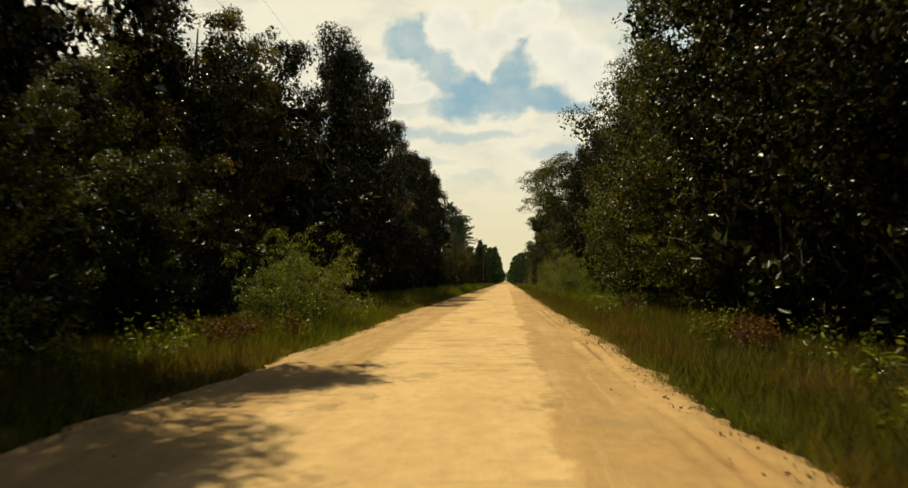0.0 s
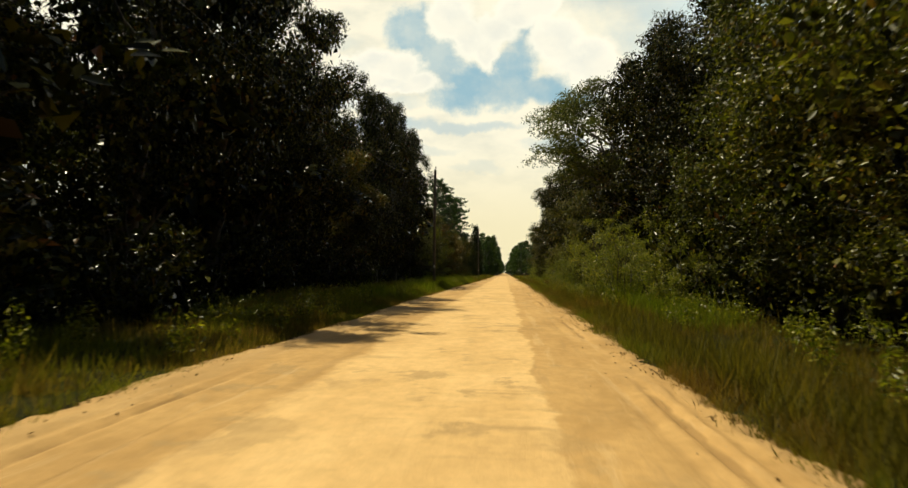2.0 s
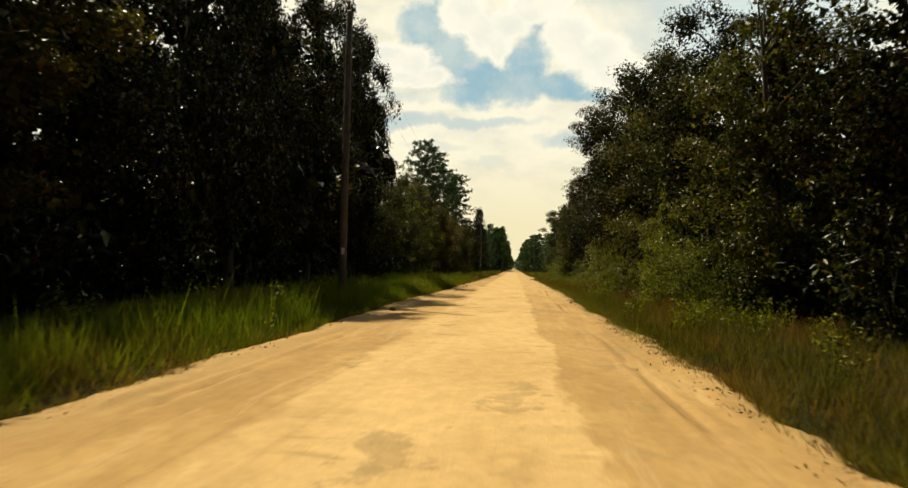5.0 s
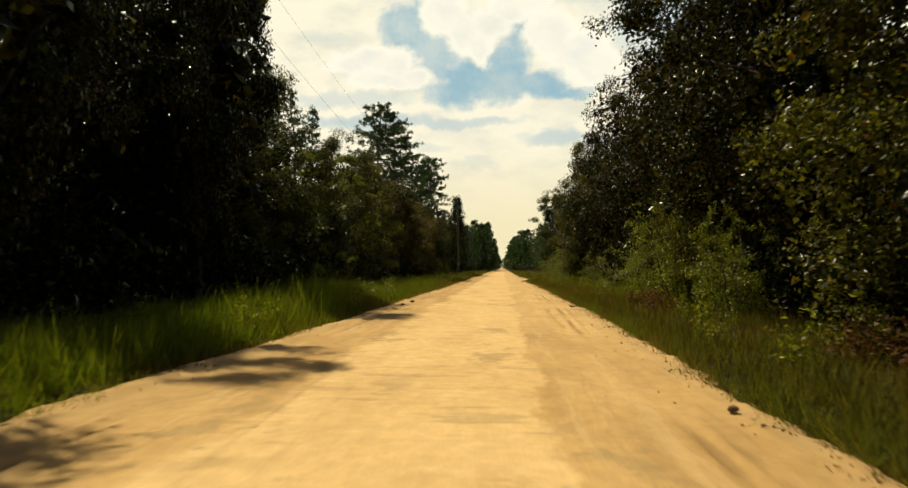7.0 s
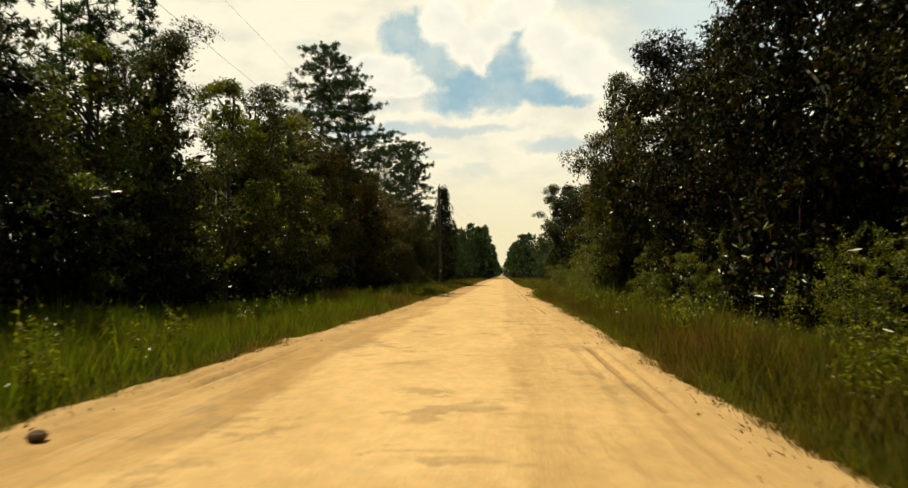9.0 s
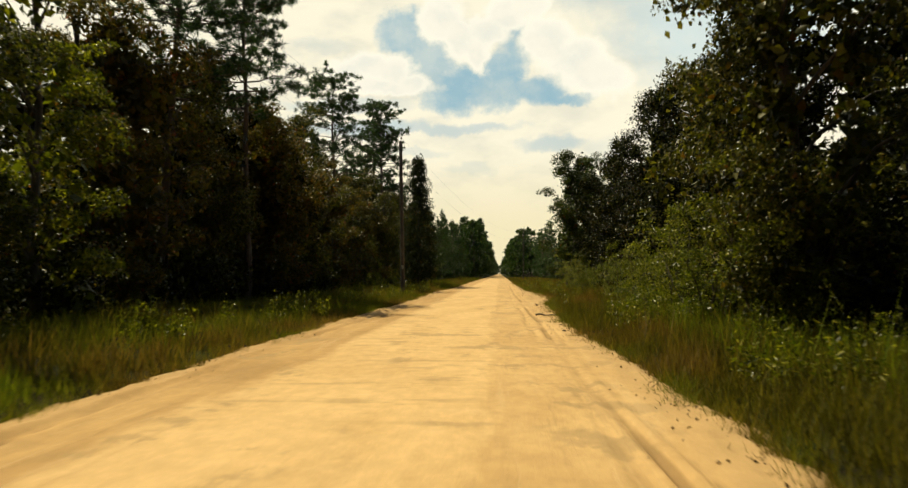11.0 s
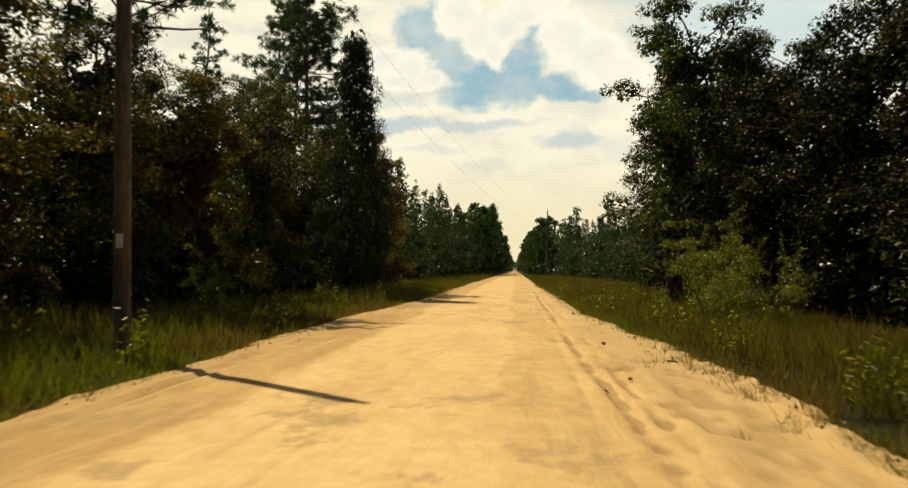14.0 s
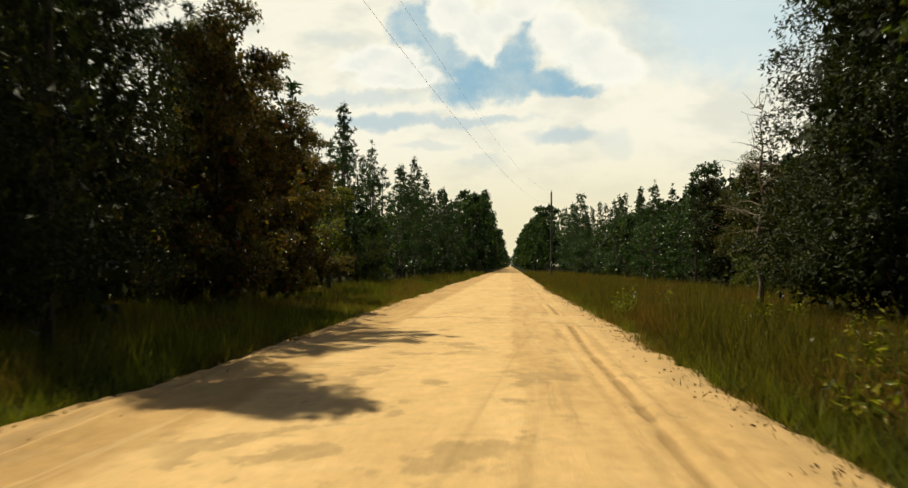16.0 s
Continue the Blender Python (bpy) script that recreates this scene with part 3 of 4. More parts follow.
    return tree_thing(name, label, "shrub", [("stem", mesh_of("stem", *merge(pieces), M_BARK, True)), ("crown", mesh_of("crown", *merge(crown), mat))])


def dead_tree(seed, height):
    rng = np.random.default_rng(seed)
    t = np.linspace(0, 1, 9)[:, None]
    p = np.array([0.3, 0.1, height]) * t + rng.normal(size=(9, 3)) * [0.06, 0.06, 0]
    p[0, 2] = -0.3
    pieces = [tube(p, 0.09 * (1.05 - t[:, 0]), 6)]
    for k in range(26):
        h = rng.uniform(0.25, 0.95)
        a = np.array([np.interp(h, t[:, 0], p[:, d]) for d in range(3)])
        b = a + unit(rng.normal(size=3) * [1, 1, 0.3] + [0, 0, 0.35]) * rng.uniform(0.8, 2.2) * (1.2 - h)
        pieces.append(tube(limb_path(rng, a, b, 0.06), np.linspace(0.028, 0.006, 6), 4))
        for _ in range(2):
            c = a + (b - a) * rng.uniform(0.4, 0.9)
            pieces.append(tube(limb_path(rng, c, c + rng.normal(size=3) * 0.4 + [0, 0, 0.2], 0.05, 4), np.linspace(0.012, 0.004, 4), 3))
    limbs = [mesh_of("limb", *merge(pieces[k:k + 3]), M_STICK, True) for k in range(1, len(pieces), 3)]
    return tree_thing("dead_tree", "bare grey leafless small tree behind the verge", "tree", [("trunk", mesh_of("trunk", *pieces[0], M_STICK, True))], limbs)


def put(thing, x, y, height, nominal, rng, wide=1.0, turn=None):
    s = height / nominal
    a = rng.uniform(0, 360) if turn is None else turn
    m = pose(x, y, GROUND_Z, rng.normal() * 1.2, rng.normal() * 1.2, a) @ Matrix.Diagonal((s * wide, s * wide, s, 1))
    return copy_thing(thing, m)


# ---------------------------------------------------------------- ground and road
GROUND_Z = -0.03
ROAD_L, ROAD_R = -4.55, 2.35


def rims(y):
    """The left and right rim of the road at y."""
    return (np.interp(y, (0, 20, 36, 92, 115, 156, 170, 187, 203, 230), (-4.25, -4.2, -4.6, -4.7, -4.4, -4.2, -4.2, -4.5, -3.95, -4.2)),
            np.interp(y, (5, 48, 90, 112, 135, 143, 153, 166, 171, 178, 184, 191, 205, 240), (1.95, 2.05, 2.3, 2.55, 2.45, 2.55, 2.2, 2.5, 3.4, 3.5, 3.0, 2.5, 2.6, 2.3)))


Y0, Y1 = -40.0, 330.0


def ground_sheet():
    xs = np.concatenate([[-2500, -600, -150, -60], np.arange(-30, 31, 1.5), [60, 150, 600, 2500]])
    ys = np.concatenate([[-2500, -400, -120], np.arange(-60, 420, 3.0), [600, 1000, 2800]])
    gx, gy = np.meshgrid(xs, ys, indexing="ij")
    off = np.maximum(np.maximum(ROAD_L - 0.6 - gx, gx - ROAD_R - 0.6), 0)
    gz = GROUND_Z - 0.03 + np.clip(off, 0, 3) * 0.03 + 0.05 * np.sin(gx * 0.9 + gy * 0.31) * np.sin(gy * 0.53) * (off > 0)
    n, m = gx.shape
    i, j = np.meshgrid(np.arange(n - 1), np.arange(m - 1), indexing="ij")
    k = i * m + j
    faces = np.stack([k, k + m, k + m + 1, k + 1], -1).reshape(-1, 4)
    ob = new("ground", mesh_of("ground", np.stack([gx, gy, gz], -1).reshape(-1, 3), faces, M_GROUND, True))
    return tagged(ob, "brown and green forest floor under the trees", "ground", kind="structure")


def wave(y, rng, steps):
    out = np.zeros_like(y)
    for length, amp in steps:
        out += amp * np.sin(y * 2 * np.pi / length + rng.uniform(0, 6.28))
    return out


def value_noise(x, y, seed):
    """Smooth lattice noise in -1..1."""
    table = np.random.default_rng(seed).uniform(-1, 1, (256, 256))
    i, j = np.floor(x).astype(int), np.floor(y).astype(int)
    fx, fy = x - i, y - j
    fx, fy = fx * fx * (3 - 2 * fx), fy * fy * (3 - 2 * fy)
    a, b = table[i % 256, j % 256], table[(i + 1) % 256, j % 256]
    c, d = table[i % 256, (j + 1) % 256], table[(i + 1) % 256, (j + 1) % 256]
    return (a + (b - a) * fx) * (1 - fy) + (c + (d - c) * fx) * fy


def road_sheet():
    rng = np.random.default_rng(5)
    xs = np.concatenate([np.arange(-5.5, -3.3, 0.055), np.arange(-3.3, 1.0, 0.24), np.arange(1.0, 3.5, 0.055)])
    ys = np.concatenate([np.arange(Y0, 0, 1.0), np.arange(0, 226, 0.16), np.arange(226, 240, 0.5), np.arange(240, Y1, 1.0), [400, 600, 900, 1500]])
    gx, gy = np.meshgrid(xs, ys, indexing="ij")
    rim_l, rim_r = rims(ys)
    left = rim_l + wave(ys, rng, ((31, .10), (7.3, .08), (2.1, .04), (0.83, .03), (0.47, .02)))
    right = rim_r + wave(ys, rng, ((27, .10), (6.1, .06), (1.9, .03), (0.77, .025), (0.43, .02)))
    inside = np.minimum(gx - left, right - gx)
    z = 0.035 * (1 - ((gx + 1.1) / 3.6) ** 2)                      # crown
    z += np.where(gx > 0, 0.022, 0.046) * np.exp(-((inside - 0.30) / 0.18) ** 2) * (0.7 + 0.5 * np.sin(gy * 1.7) * np.sin(gy * 0.61))   # windrows
    # wheel furrows; the deepest wanders along the soft right side
    deepest = np.interp(ys, (0, 40, 97, 112, 125, 150, 175, 200), (1.5, 1.42, 1.34, 1.72, 1.8, 1.5, 1.41, 1.52))
    for mid, deep, w in ((deepest, 0.040, 0.075), (deepest - 0.30, 0.016, 0.08), (deepest + 0.26, 0.014, 0.07), (-3.3, 0.012, 0.12), (-3.72, 0.026, 0.08), (-4.0, 0.016, 0.07)):
        mid = mid + wave(ys, rng, ((63, .04), (19, .04), (7.7, .02)))
        deep = deep * np.clip(0.5 + 1.1 * value_noise(gx * 0 + 3.0, gy * 0.33, 21), 0.08, 1.2) * (1 + 0.5 * value_noise(gx * 4.0, gy * 3.1, 22))
        z -= deep * np.exp(-((gx - mid) / w) ** 2)
        z += 0.55 * deep * np.exp(-((np.abs(gx - mid) - 1.7 * w) / (0.6 * w)) ** 2)
    rough = np.clip(1 - inside / 1.1, 0, 1)
    z += (0.022 * value_noise(gx * 3.1, gy * 1.7, 1) + 0.012 * value_noise(gx * 7.0, gy * 4.5, 2)) * rough ** 1.5
    z += rng.normal(size=z.shape) * 0.005 * rough
    # churned, trodden sand where the soft side widens
    churn = np.exp(-((gy - 175.0) / 5.5) ** 4) + 0.45 * np.clip(value_noise(gx * 0 + 9.0, gy * 0.13, 23) - 0.1, 0, 1)
    churn = churn * np.clip((gx - 1.05) / 0.5, 0, 1) * np.clip(0.6 + inside, 0, 1)
    z += churn * (0.022 * value_noise(gx * 2.6, gy * 1.4, 24) + 0.034 * value_noise(gx * 5.2, gy * 3.0, 25) + 0.022 * value_noise(gx * 9.0, gy * 3.3, 26) - 0.008)
    z = np.where(inside < 0, z + inside * 0.26, z)
    z = np.maximum(z, -0.25)
    n, m = gx.shape
    i, j = np.meshgrid(np.arange(n - 1), np.arange(m - 1), indexing="ij")
    k = i * m + j
    faces = np.stack([k, k + m, k + m + 1, k + 1], -1).reshape(-1, 4)
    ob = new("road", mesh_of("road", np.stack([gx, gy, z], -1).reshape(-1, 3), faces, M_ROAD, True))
    return tagged(ob, "straight pale tan packed-sand road with wheel ruts", "road", kind="structure")


ground_sheet()
road_sheet()

# ---------------------------------------------------------------- the wood on both sides
rng = np.random.default_rng(11)
# near-black crowns: the shade of their undersides is in the leaf colour
OAKS = [broadleaf(100 + k, "oak_tree", "tall dense dark green broadleaf tree at the road's edge", 14.0, 4.2, 19000, 0.125, M_SHADED_OAK, clumps=170, low=0.10, lop=0.5, fill=1500, inner_size=1.7, shoulder=0.8, core=34)
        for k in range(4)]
OVER = [broadleaf(106 + k, "oak_tree", "dark broadleaf tree whose crown overhangs the verge", 14.0, 4.6, 22000, 0.112, M_SHADED_OAK, clumps=180, low=0.20, lop=0.55, fill=1800, inner_size=1.8, shoulder=0.9, core=40) for k in range(2)]
OLIVES = [broadleaf(120 + k, "oak_tree", "olive green sunlit broadleaf tree beside the road", 12.0, 4.0, 22000, 0.105, M_OLIVE, clumps=160, airy=0.2, low=0.08, lop=0.5, fill=1500, inner_size=1.8, shoulder=0.5, core=26) for k in range(2)]
AIRY = broadleaf(130, "oak_tree", "open light olive tree with bare spreading limbs", 13.0, 4.4, 20000, 0.125, M_PALELEAF, low=0.56, clumps=130, airy=0.45, lop=0.9, fill=1200, inner_size=1.8, bare=True)
MAPLE = broadleaf(140, "maple_tree", "brownish green maple tree with reddening leaves", 9.0, 2.9, 19000, 0.10, M_MAPLE, clumps=150, low=0.05, airy=0.3, fill=1500, inner_size=2.0, core=16)
SLIM = broadleaf(150, "gum_tree", "slim twin-stemmed tree with glossy olive green leaves", 13.5, 3.2, 21000, 0.11, M_GUM, M_BARK, low=0.14, clumps=180, airy=0.2, stems=2, fill=1800, inner_size=2.0, core=24, profile=0.45, bare=True)
PINES = [pine(160 + k, "pine_tree", "tall pine tree with an open rounded crown", 19.0, 4.0, 0.46 + 0.06 * k, 44, 84, 8, 0.32, 0.12, None, 0.036) for k in range(2)]
YOUNG = [pine(170 + k, "pine_tree", "young pointed green pine tree", 10.0, 2.0, 0.06, 22, 84, 3, 0.31, 1.0, None, 0.04) for k in range(3)]
CEDAR = cedar(180, 11.0, 3.2, 40000, 0.125)
BRIGHT = broadleaf(145, "oak_tree", "bright yellow-green sunlit tree in the wood's edge", 11.0, 3.0, 15000, 0.13, M_SHRUB, clumps=110, low=0.08, airy=0.2, fill=700, inner_size=2.6)
FILL = [broadleaf(190 + k, "oak_tree", "green broadleaf tree further along the road", 12.0, 4.0, 900, 0.6, M_FAR, clumps=60, low=0.03, fill=130, limbs=5, sides=5, inner_size=1.8, profile=0.4) for k in range(2)]
# deep rows share the oak leaf, so the wood's shade is in their colour
DEEP = [broadleaf(195 + k, "oak_tree", "dark broadleaf tree deeper in the wood", 12.0, 4.0, 2600, 0.27, M_SHADED_OAK, clumps=70, low=0.03, fill=1100, limbs=5, sides=5, inner_size=1.6) for k in range(2)]
BACK = broadleaf(199, "oak_tree", "dark broadleaf tree at the back of the wood", 12.0, 4.0, 1200, 0.44, M_SHADED_OAK, clumps=60, low=0.03, fill=360, limbs=5, sides=5, inner_size=1.7)
MID = [broadleaf(197 + k, "oak_tree", "green broadleaf tree among the young pines", 12.0, 4.0, 2400, 0.30, M_FAR, clumps=76, low=0.03, fill=420, limbs=6, sides=5, inner_size=1.8, profile=0.55) for k in range(2)]
FARPINE = [pine(200, "pine_tree", "distant green pine tree along the road", 12.0, 2.3, 0.05, 12, 40, 2, 0.62, 1.0, None, 0.12)]
BUSH = [shrub(210 + k, "shrub", "leafy yellow-green shrub at the grass edge", 2.6, 1.7, 11000, 0.062, M_SHRUB, 6 + 2 * k) for k in range(4)]
# understorey in the same leaf, its shade painted in
UNDER = [shrub(220 + k, "shrub", "dark green understorey shrub below the trees", 3.4, 2.0, 1500, 0.26, M_SHADED_OAK) for k in range(2)]
DEAD = dead_tree(230, 6.5)
NOMINAL = {}
for group, h in ((OAKS, 14), (OLIVES, 12), ([AIRY], 13), ([MAPLE], 9), ([BRIGHT], 11), ([SLIM], 13.5), (PINES, 19), (YOUNG, 10), ([CEDAR], 11), (FILL, 12), (DEEP, 12), ([BACK], 12), (OVER, 14), (MID, 12), (FARPINE, 12),
                 (BUSH, 2.4), (UNDER, 3.4), ([DEAD], 6.5)):
    for ob in group:
        NOMINAL[ob.name] = h
PICK = {"oak": OAKS, "olive": OLIVES, "airy": [AIRY], "maple": [MAPLE], "bright": [BRIGHT], "slim": [SLIM], "pine": PINES, "young": YOUNG, "cedar": [CEDAR], "fill": FILL, "deep": DEEP, "back": [BACK], "over": OVER, "mid": MID,
        "farpine": FARPINE, "bush": BUSH, "under": UNDER, "dead": [DEAD]}


def plant(kind, x, y, height, wide=1.0, turn=None):
    options = PICK[kind]
    own = np.random.default_rng(int((x + 50) * 100) * 100003 + int((y + 60) * 100))
    thing = options[int(own.integers(len(options)))]
    if turn is None and kind in ("oak", "olive", "over"):
        turn = (0 if x < 0 else 180) + own.uniform(-40, 40)
    ob = put(thing, x, y, height, NOMINAL[thing.name], own, wide, turn)
    return tagged(ob, group={"bush": "roadside shrubs", "under": "understorey shrubs"}.get(kind, "trees along the road"))


# left side: kind, x, y, height, width factor
LEFT = (
    ("deep", -11.0, -24, 15, 1), ("deep", -10.8, -17, 14, 1), ("deep", -11.0, -10, 15, 1), ("oak", -10.6, -4, 15, 1), ("oak", -10.8, 2, 14.5, 1), ("oak", -10.6, 7, 16, 0.95), ("oak", -10.6, 12, 17, 0.85),
    ("oak", -13.6, 17.5, 9, 1.1), ("olive", -9.4, 18.0, 5.2, 1.0), ("olive", -9.6, 13.2, 5.6, 1.0), ("olive", -14.0, 22, 9, 1.2), ("maple", -15.0, 27, 12.2, 1.1), ("oak", -14.8, 32, 15.6, 0.95), ("maple", -14.6, 37, 16, 0.8), ("oak", -14.8, 42, 16.6, 0.8),
    ("oak", -12.0, 47.0, 18.8, 0.76), ("oak", -12.6, 55.2, 21.2, 0.76), ("oak", -13.5, 60.5, 23.6, 0.62), ("oak", -13.6, 65.5, 17.5, 0.85), ("oak", -13.2, 71, 15, 0.95),
    ("maple", -13.8, 76.5, 12.6, 1.1), ("oak", -13.8, 82, 14.4, 1.0), ("oak", -12.6, 87, 19, 0.62), ("oak", -11.9, 90.6, 18.4, 0.6), ("oak", -12.6, 94.2, 18.8, 0.66), ("oak", -15.4, 98.5, 16.5, 0.75),
    ("oak", -15.6, 103, 17.5, 0.8), ("oak", -15.8, 108, 16.5, 0.85), ("oak", -11.8, 112.4, 20.2, 0.5), ("oak", -11.75, 100.8, 18.4, 0.52), ("deep", -16.4, 121, 13.4, 1.0), ("deep", -16.8, 126, 12.8, 1.0), ("oak", -14.7, 116.2, 20.4, 0.68), ("deep", -16.2, 115.5, 17.5, 1.0), ("deep", -18.0, 106, 18, 0.9), ("deep", -17.6, 112, 18, 0.9), ("deep", -18.2, 119, 16.5, 0.9), ("oak", -15.4, 116.5, 15.5, 0.8), ("olive", -14.2, 120.5, 14.6, 0.95), ("olive", -14.2, 125.5, 13.2, 1),
    ("young", -14.4, 127, 13.6, 1), ("young", -14.0, 131.5, 13.8, 1), ("young", -13.4, 134.5, 12.6, 1), ("young", -15.2, 129, 13.0, 1), ("young", -15.0, 133.2, 13.2, 1), ("bright", -12.6, 130, 9.5, 1), ("olive", -12.4, 134, 11.0, 1), ("bright", -11.9, 139, 10.8, 1), ("olive", -12.2, 143, 11.5, 1),
    ("olive", -13.0, 147, 10.8, 1), ("bright", -12.4, 151, 12, 1), ("maple", -13.6, 157, 13, 1), ("pine", -13.9, 161.5, 19.2, 1.1), ("olive", -13.2, 163.5, 11.6, 1), 
    ("pine", -12.0, 167.3, 18.6, 1.0), ("maple", -14.8, 168.5, 12.4, 1.0), ("maple", -12.4, 170, 11.5, 1.15), ("oak", -13.8, 172.5, 12.2, 1.05), ("olive", -12.2, 176, 12, 1.0), ("deep", -17.6, 171, 12.5, 1.0), ("deep", -17.8, 178, 12, 1.0), ("maple", -11.6, 181, 9.6, 1.1), ("olive", -12.0, 187, 9.4, 1.15),
    ("oak", -15.8, 166, 11, 1.1), ("oak", -15.6, 173, 12, 1.1), ("young", -15.4, 180, 13.0, 1.1), ("olive", -15.6, 185, 10.5, 1.1), ("young", -15.0, 190.5, 13.5, 1.1), ("olive", -15.2, 195, 10, 1.1), ("young", -13.6, 200, 14, 1.1), ("pine", -13.1, 191, 18.6, 1.05), ("maple", -12.0, 193, 9.0, 1.1), ("olive", -10.6, 197.0, 9.6, 0.9), ("olive", -13.4, 205.5, 12.5, 1), ("oak", -16, 210, 13, 1), ("cedar", -7.4, 201.6, 12.6, 0.72), ("olive", -10.8, 206, 10, 0.9),
    ("pine", -13.7, 211.8, 19.2, 0.9), ("pine", -12.6, 210.6, 20.8, 1.1), ("maple", -9.3, 213, 10.8, 0.95), ("olive", -12.2, 216, 11.5, 1), ("maple", -9.7, 219.5, 9.6, 1.0), ("maple", -10.4, 226, 8.4, 1.0), ("bright", -10.4, 232, 7.6, 1),
)
for row in LEFT:
    tree = plant(*row)
    if row[:3] == ("pine", -13.1, 191):
        # one long dead limb below its crown
        world = np.array([(-13.1, 191.0, 9.7), (-12.2, 191.1, 9.75), (-11.2, 191.3, 9.72), (-10.1, 191.5, 9.82)])
        local = np.array([tree.matrix_basis.inverted() @ Vector(p) for p in world])
        part_of("limb", mesh_of("limb", *tube(local, [0.06, 0.05, 0.04, 0.018], 6), M_STICK, True), tree, "bare dead limb")

# right side
RIGHT = (
    ("deep", 11.0, 112, 14.2, 1), ("deep", 11.4, 118, 14, 1), ("deep", 12.0, 123, 13, 1), ("deep", 12.8, 126, 12, 1), ("deep", 13.2, 133, 12, 1), ("deep", 13.0, 140, 12, 1), ("deep", 13.2, 147, 12, 1), ("deep", 13.0, 154, 11.5, 1),
    ("deep", 8.6, -24, 15, 1), ("deep", 8.6, -17, 14, 1), ("deep", 8.6, -10, 15, 1), ("oak", 8.4, -3, 15, 1), ("oak", 8.2, 3, 15, 1), ("over", 8.4, 9, 14.5, 1), ("over", 8.0, 15, 14, 1),
    ("oak", 7.6, 21, 15, 1.05), ("olive", 7.6, 27, 14.5, 0.95), ("olive", 7.5, 33, 15.4, 0.95), ("olive", 7.2, 38.5, 13.4, 0.95), ("olive", 8.2, 44.5, 13, 1), ("olive", 8.4, 50.5, 12.5, 1),
    ("over", 9.4, 57, 14.5, 0.95), ("over", 9.4, 63, 16, 0.92), ("over", 9.8, 69, 16, 0.92), ("oak", 8.8, 67, 15, 0.9), ("over", 11.0, 75, 15, 0.95), ("airy", 6.6, 73.8, 15.2, 1.12, 180), ("oak", 8.6, 79, 11.4, 1), ("olive", 7.8, 84.5, 11.6, 1), ("over", 7.8, 91, 12.8, 1),
    ("olive", 7.7, 97, 13, 1), ("over", 7.6, 103, 13.4, 1), ("over", 7.5, 110, 14, 1.0), ("over", 9.2, 115, 13.4, 0.9), ("over", 9.4, 121.5, 13, 0.85), ("over", 8.8, 129, 14.2, 0.85),
    ("oak", 9.0, 135, 12, 1), ("oak", 8.8, 140, 12.6, 1), ("olive", 7.0, 147, 12.8, 0.85), ("oak", 8.4, 152, 11.6, 0.9), ("oak", 9.8, 157, 10.4, 1), ("oak", 9.5, 163, 11.5, 1), ("oak", 8.8, 169, 12.0, 1),
    ("oak", 10.8, 175, 9, 1.2), ("oak", 9.8, 181, 7.8, 1.4), ("oak", 10.4, 188, 10, 1.15), ("oak", 13.5, 191, 11, 1.1), ("oak", 9.8, 193, 10.2, 1.0), ("slim", 7.2, 196.5, 13.0, 1.08), ("slim", 12.2, 203, 13.6, 1.15), ("oak", 10.8, 199.5, 10.5, 1.0), ("oak", 12.0, 206.5, 11, 1.0), ("cedar", 9.4, 208, 13.5, 1.0), ("cedar", 11.0, 212.5, 11.5, 0.9),
    ("dead", 8.2, 214.5, 7.0, 1), ("olive", 13.0, 217, 7, 1), ("oak", 13.0, 222, 6.8, 1.1), ("olive", 13.4, 229, 7.4, 1.1), ("oak", 13.6, 236, 7.2, 1.1),
)
for row in RIGHT:
    plant(*row)

# young pines past the broadleaf wood, then the far avenue
for y in np.arange(238, 345, 4.4):
    plant("young", -11.6 + rng.normal() * 0.9, y + rng.normal(), 11.5 + (y - 238) * 0.03 + rng.normal() * 1.1)
    plant("young", 12.4 + rng.normal() * 0.9, y + rng.normal(), 7.6 + (y - 238) * 0.04 + rng.normal() * 0.7)
for y in np.arange(240, 352, 7.0):
    plant("mid", -10.6 + rng.normal() * 0.6, y, 6.5 + rng.normal() * 0.8, 1.1)
    plant("mid", 11.8 + rng.normal() * 0.6, y + 2, 6.4 + rng.normal() * 0.8, 1.2)
    plant("mid", 14.6 + rng.normal() * 0.6, y - 1.5, 7.6 + rng.normal() * 0.8, 1.2)
    plant("farpine", -16.5 + rng.normal(), y + 3, 13.5 + rng.normal(), 1.1)
    plant("farpine", 17.0 + rng.normal(), y + 1, 9.4 + rng.normal(), 1.1)
plant("mid", -7.0, 345, 20.0, 0.62)
plant("mid", -9.6, 340, 17.0, 0.7)


def joined_woods(label, spots):
    """Many far trees of a wood as one mass. spots: x, y, height, width factor, variant."""
    made = {}
    for x, y, h, wide, thing in spots:
        for child in thing.children:
            me = child.data
            v = np.empty(len(me.vertices) * 3, np.float32)
            me.vertices.foreach_get("co", v)
            f = np.empty(len(me.loops), np.int32)
            me.loops.foreach_get("vertex_index", f)
            k = h / NOMINAL[thing.name]
            a = rng.uniform(0, 2 * np.pi)
            turn = np.array([[np.cos(a), -np.sin(a), 0], [np.sin(a), np.cos(a), 0], [0, 0, 1]])
            v = (v.reshape(-1, 3) * [k * wide, k * wide, k]) @ turn.T + [x, y, GROUND_Z]
            made.setdefault(me.materials[0], []).append((v, f.reshape(len(me.polygons), -1)))
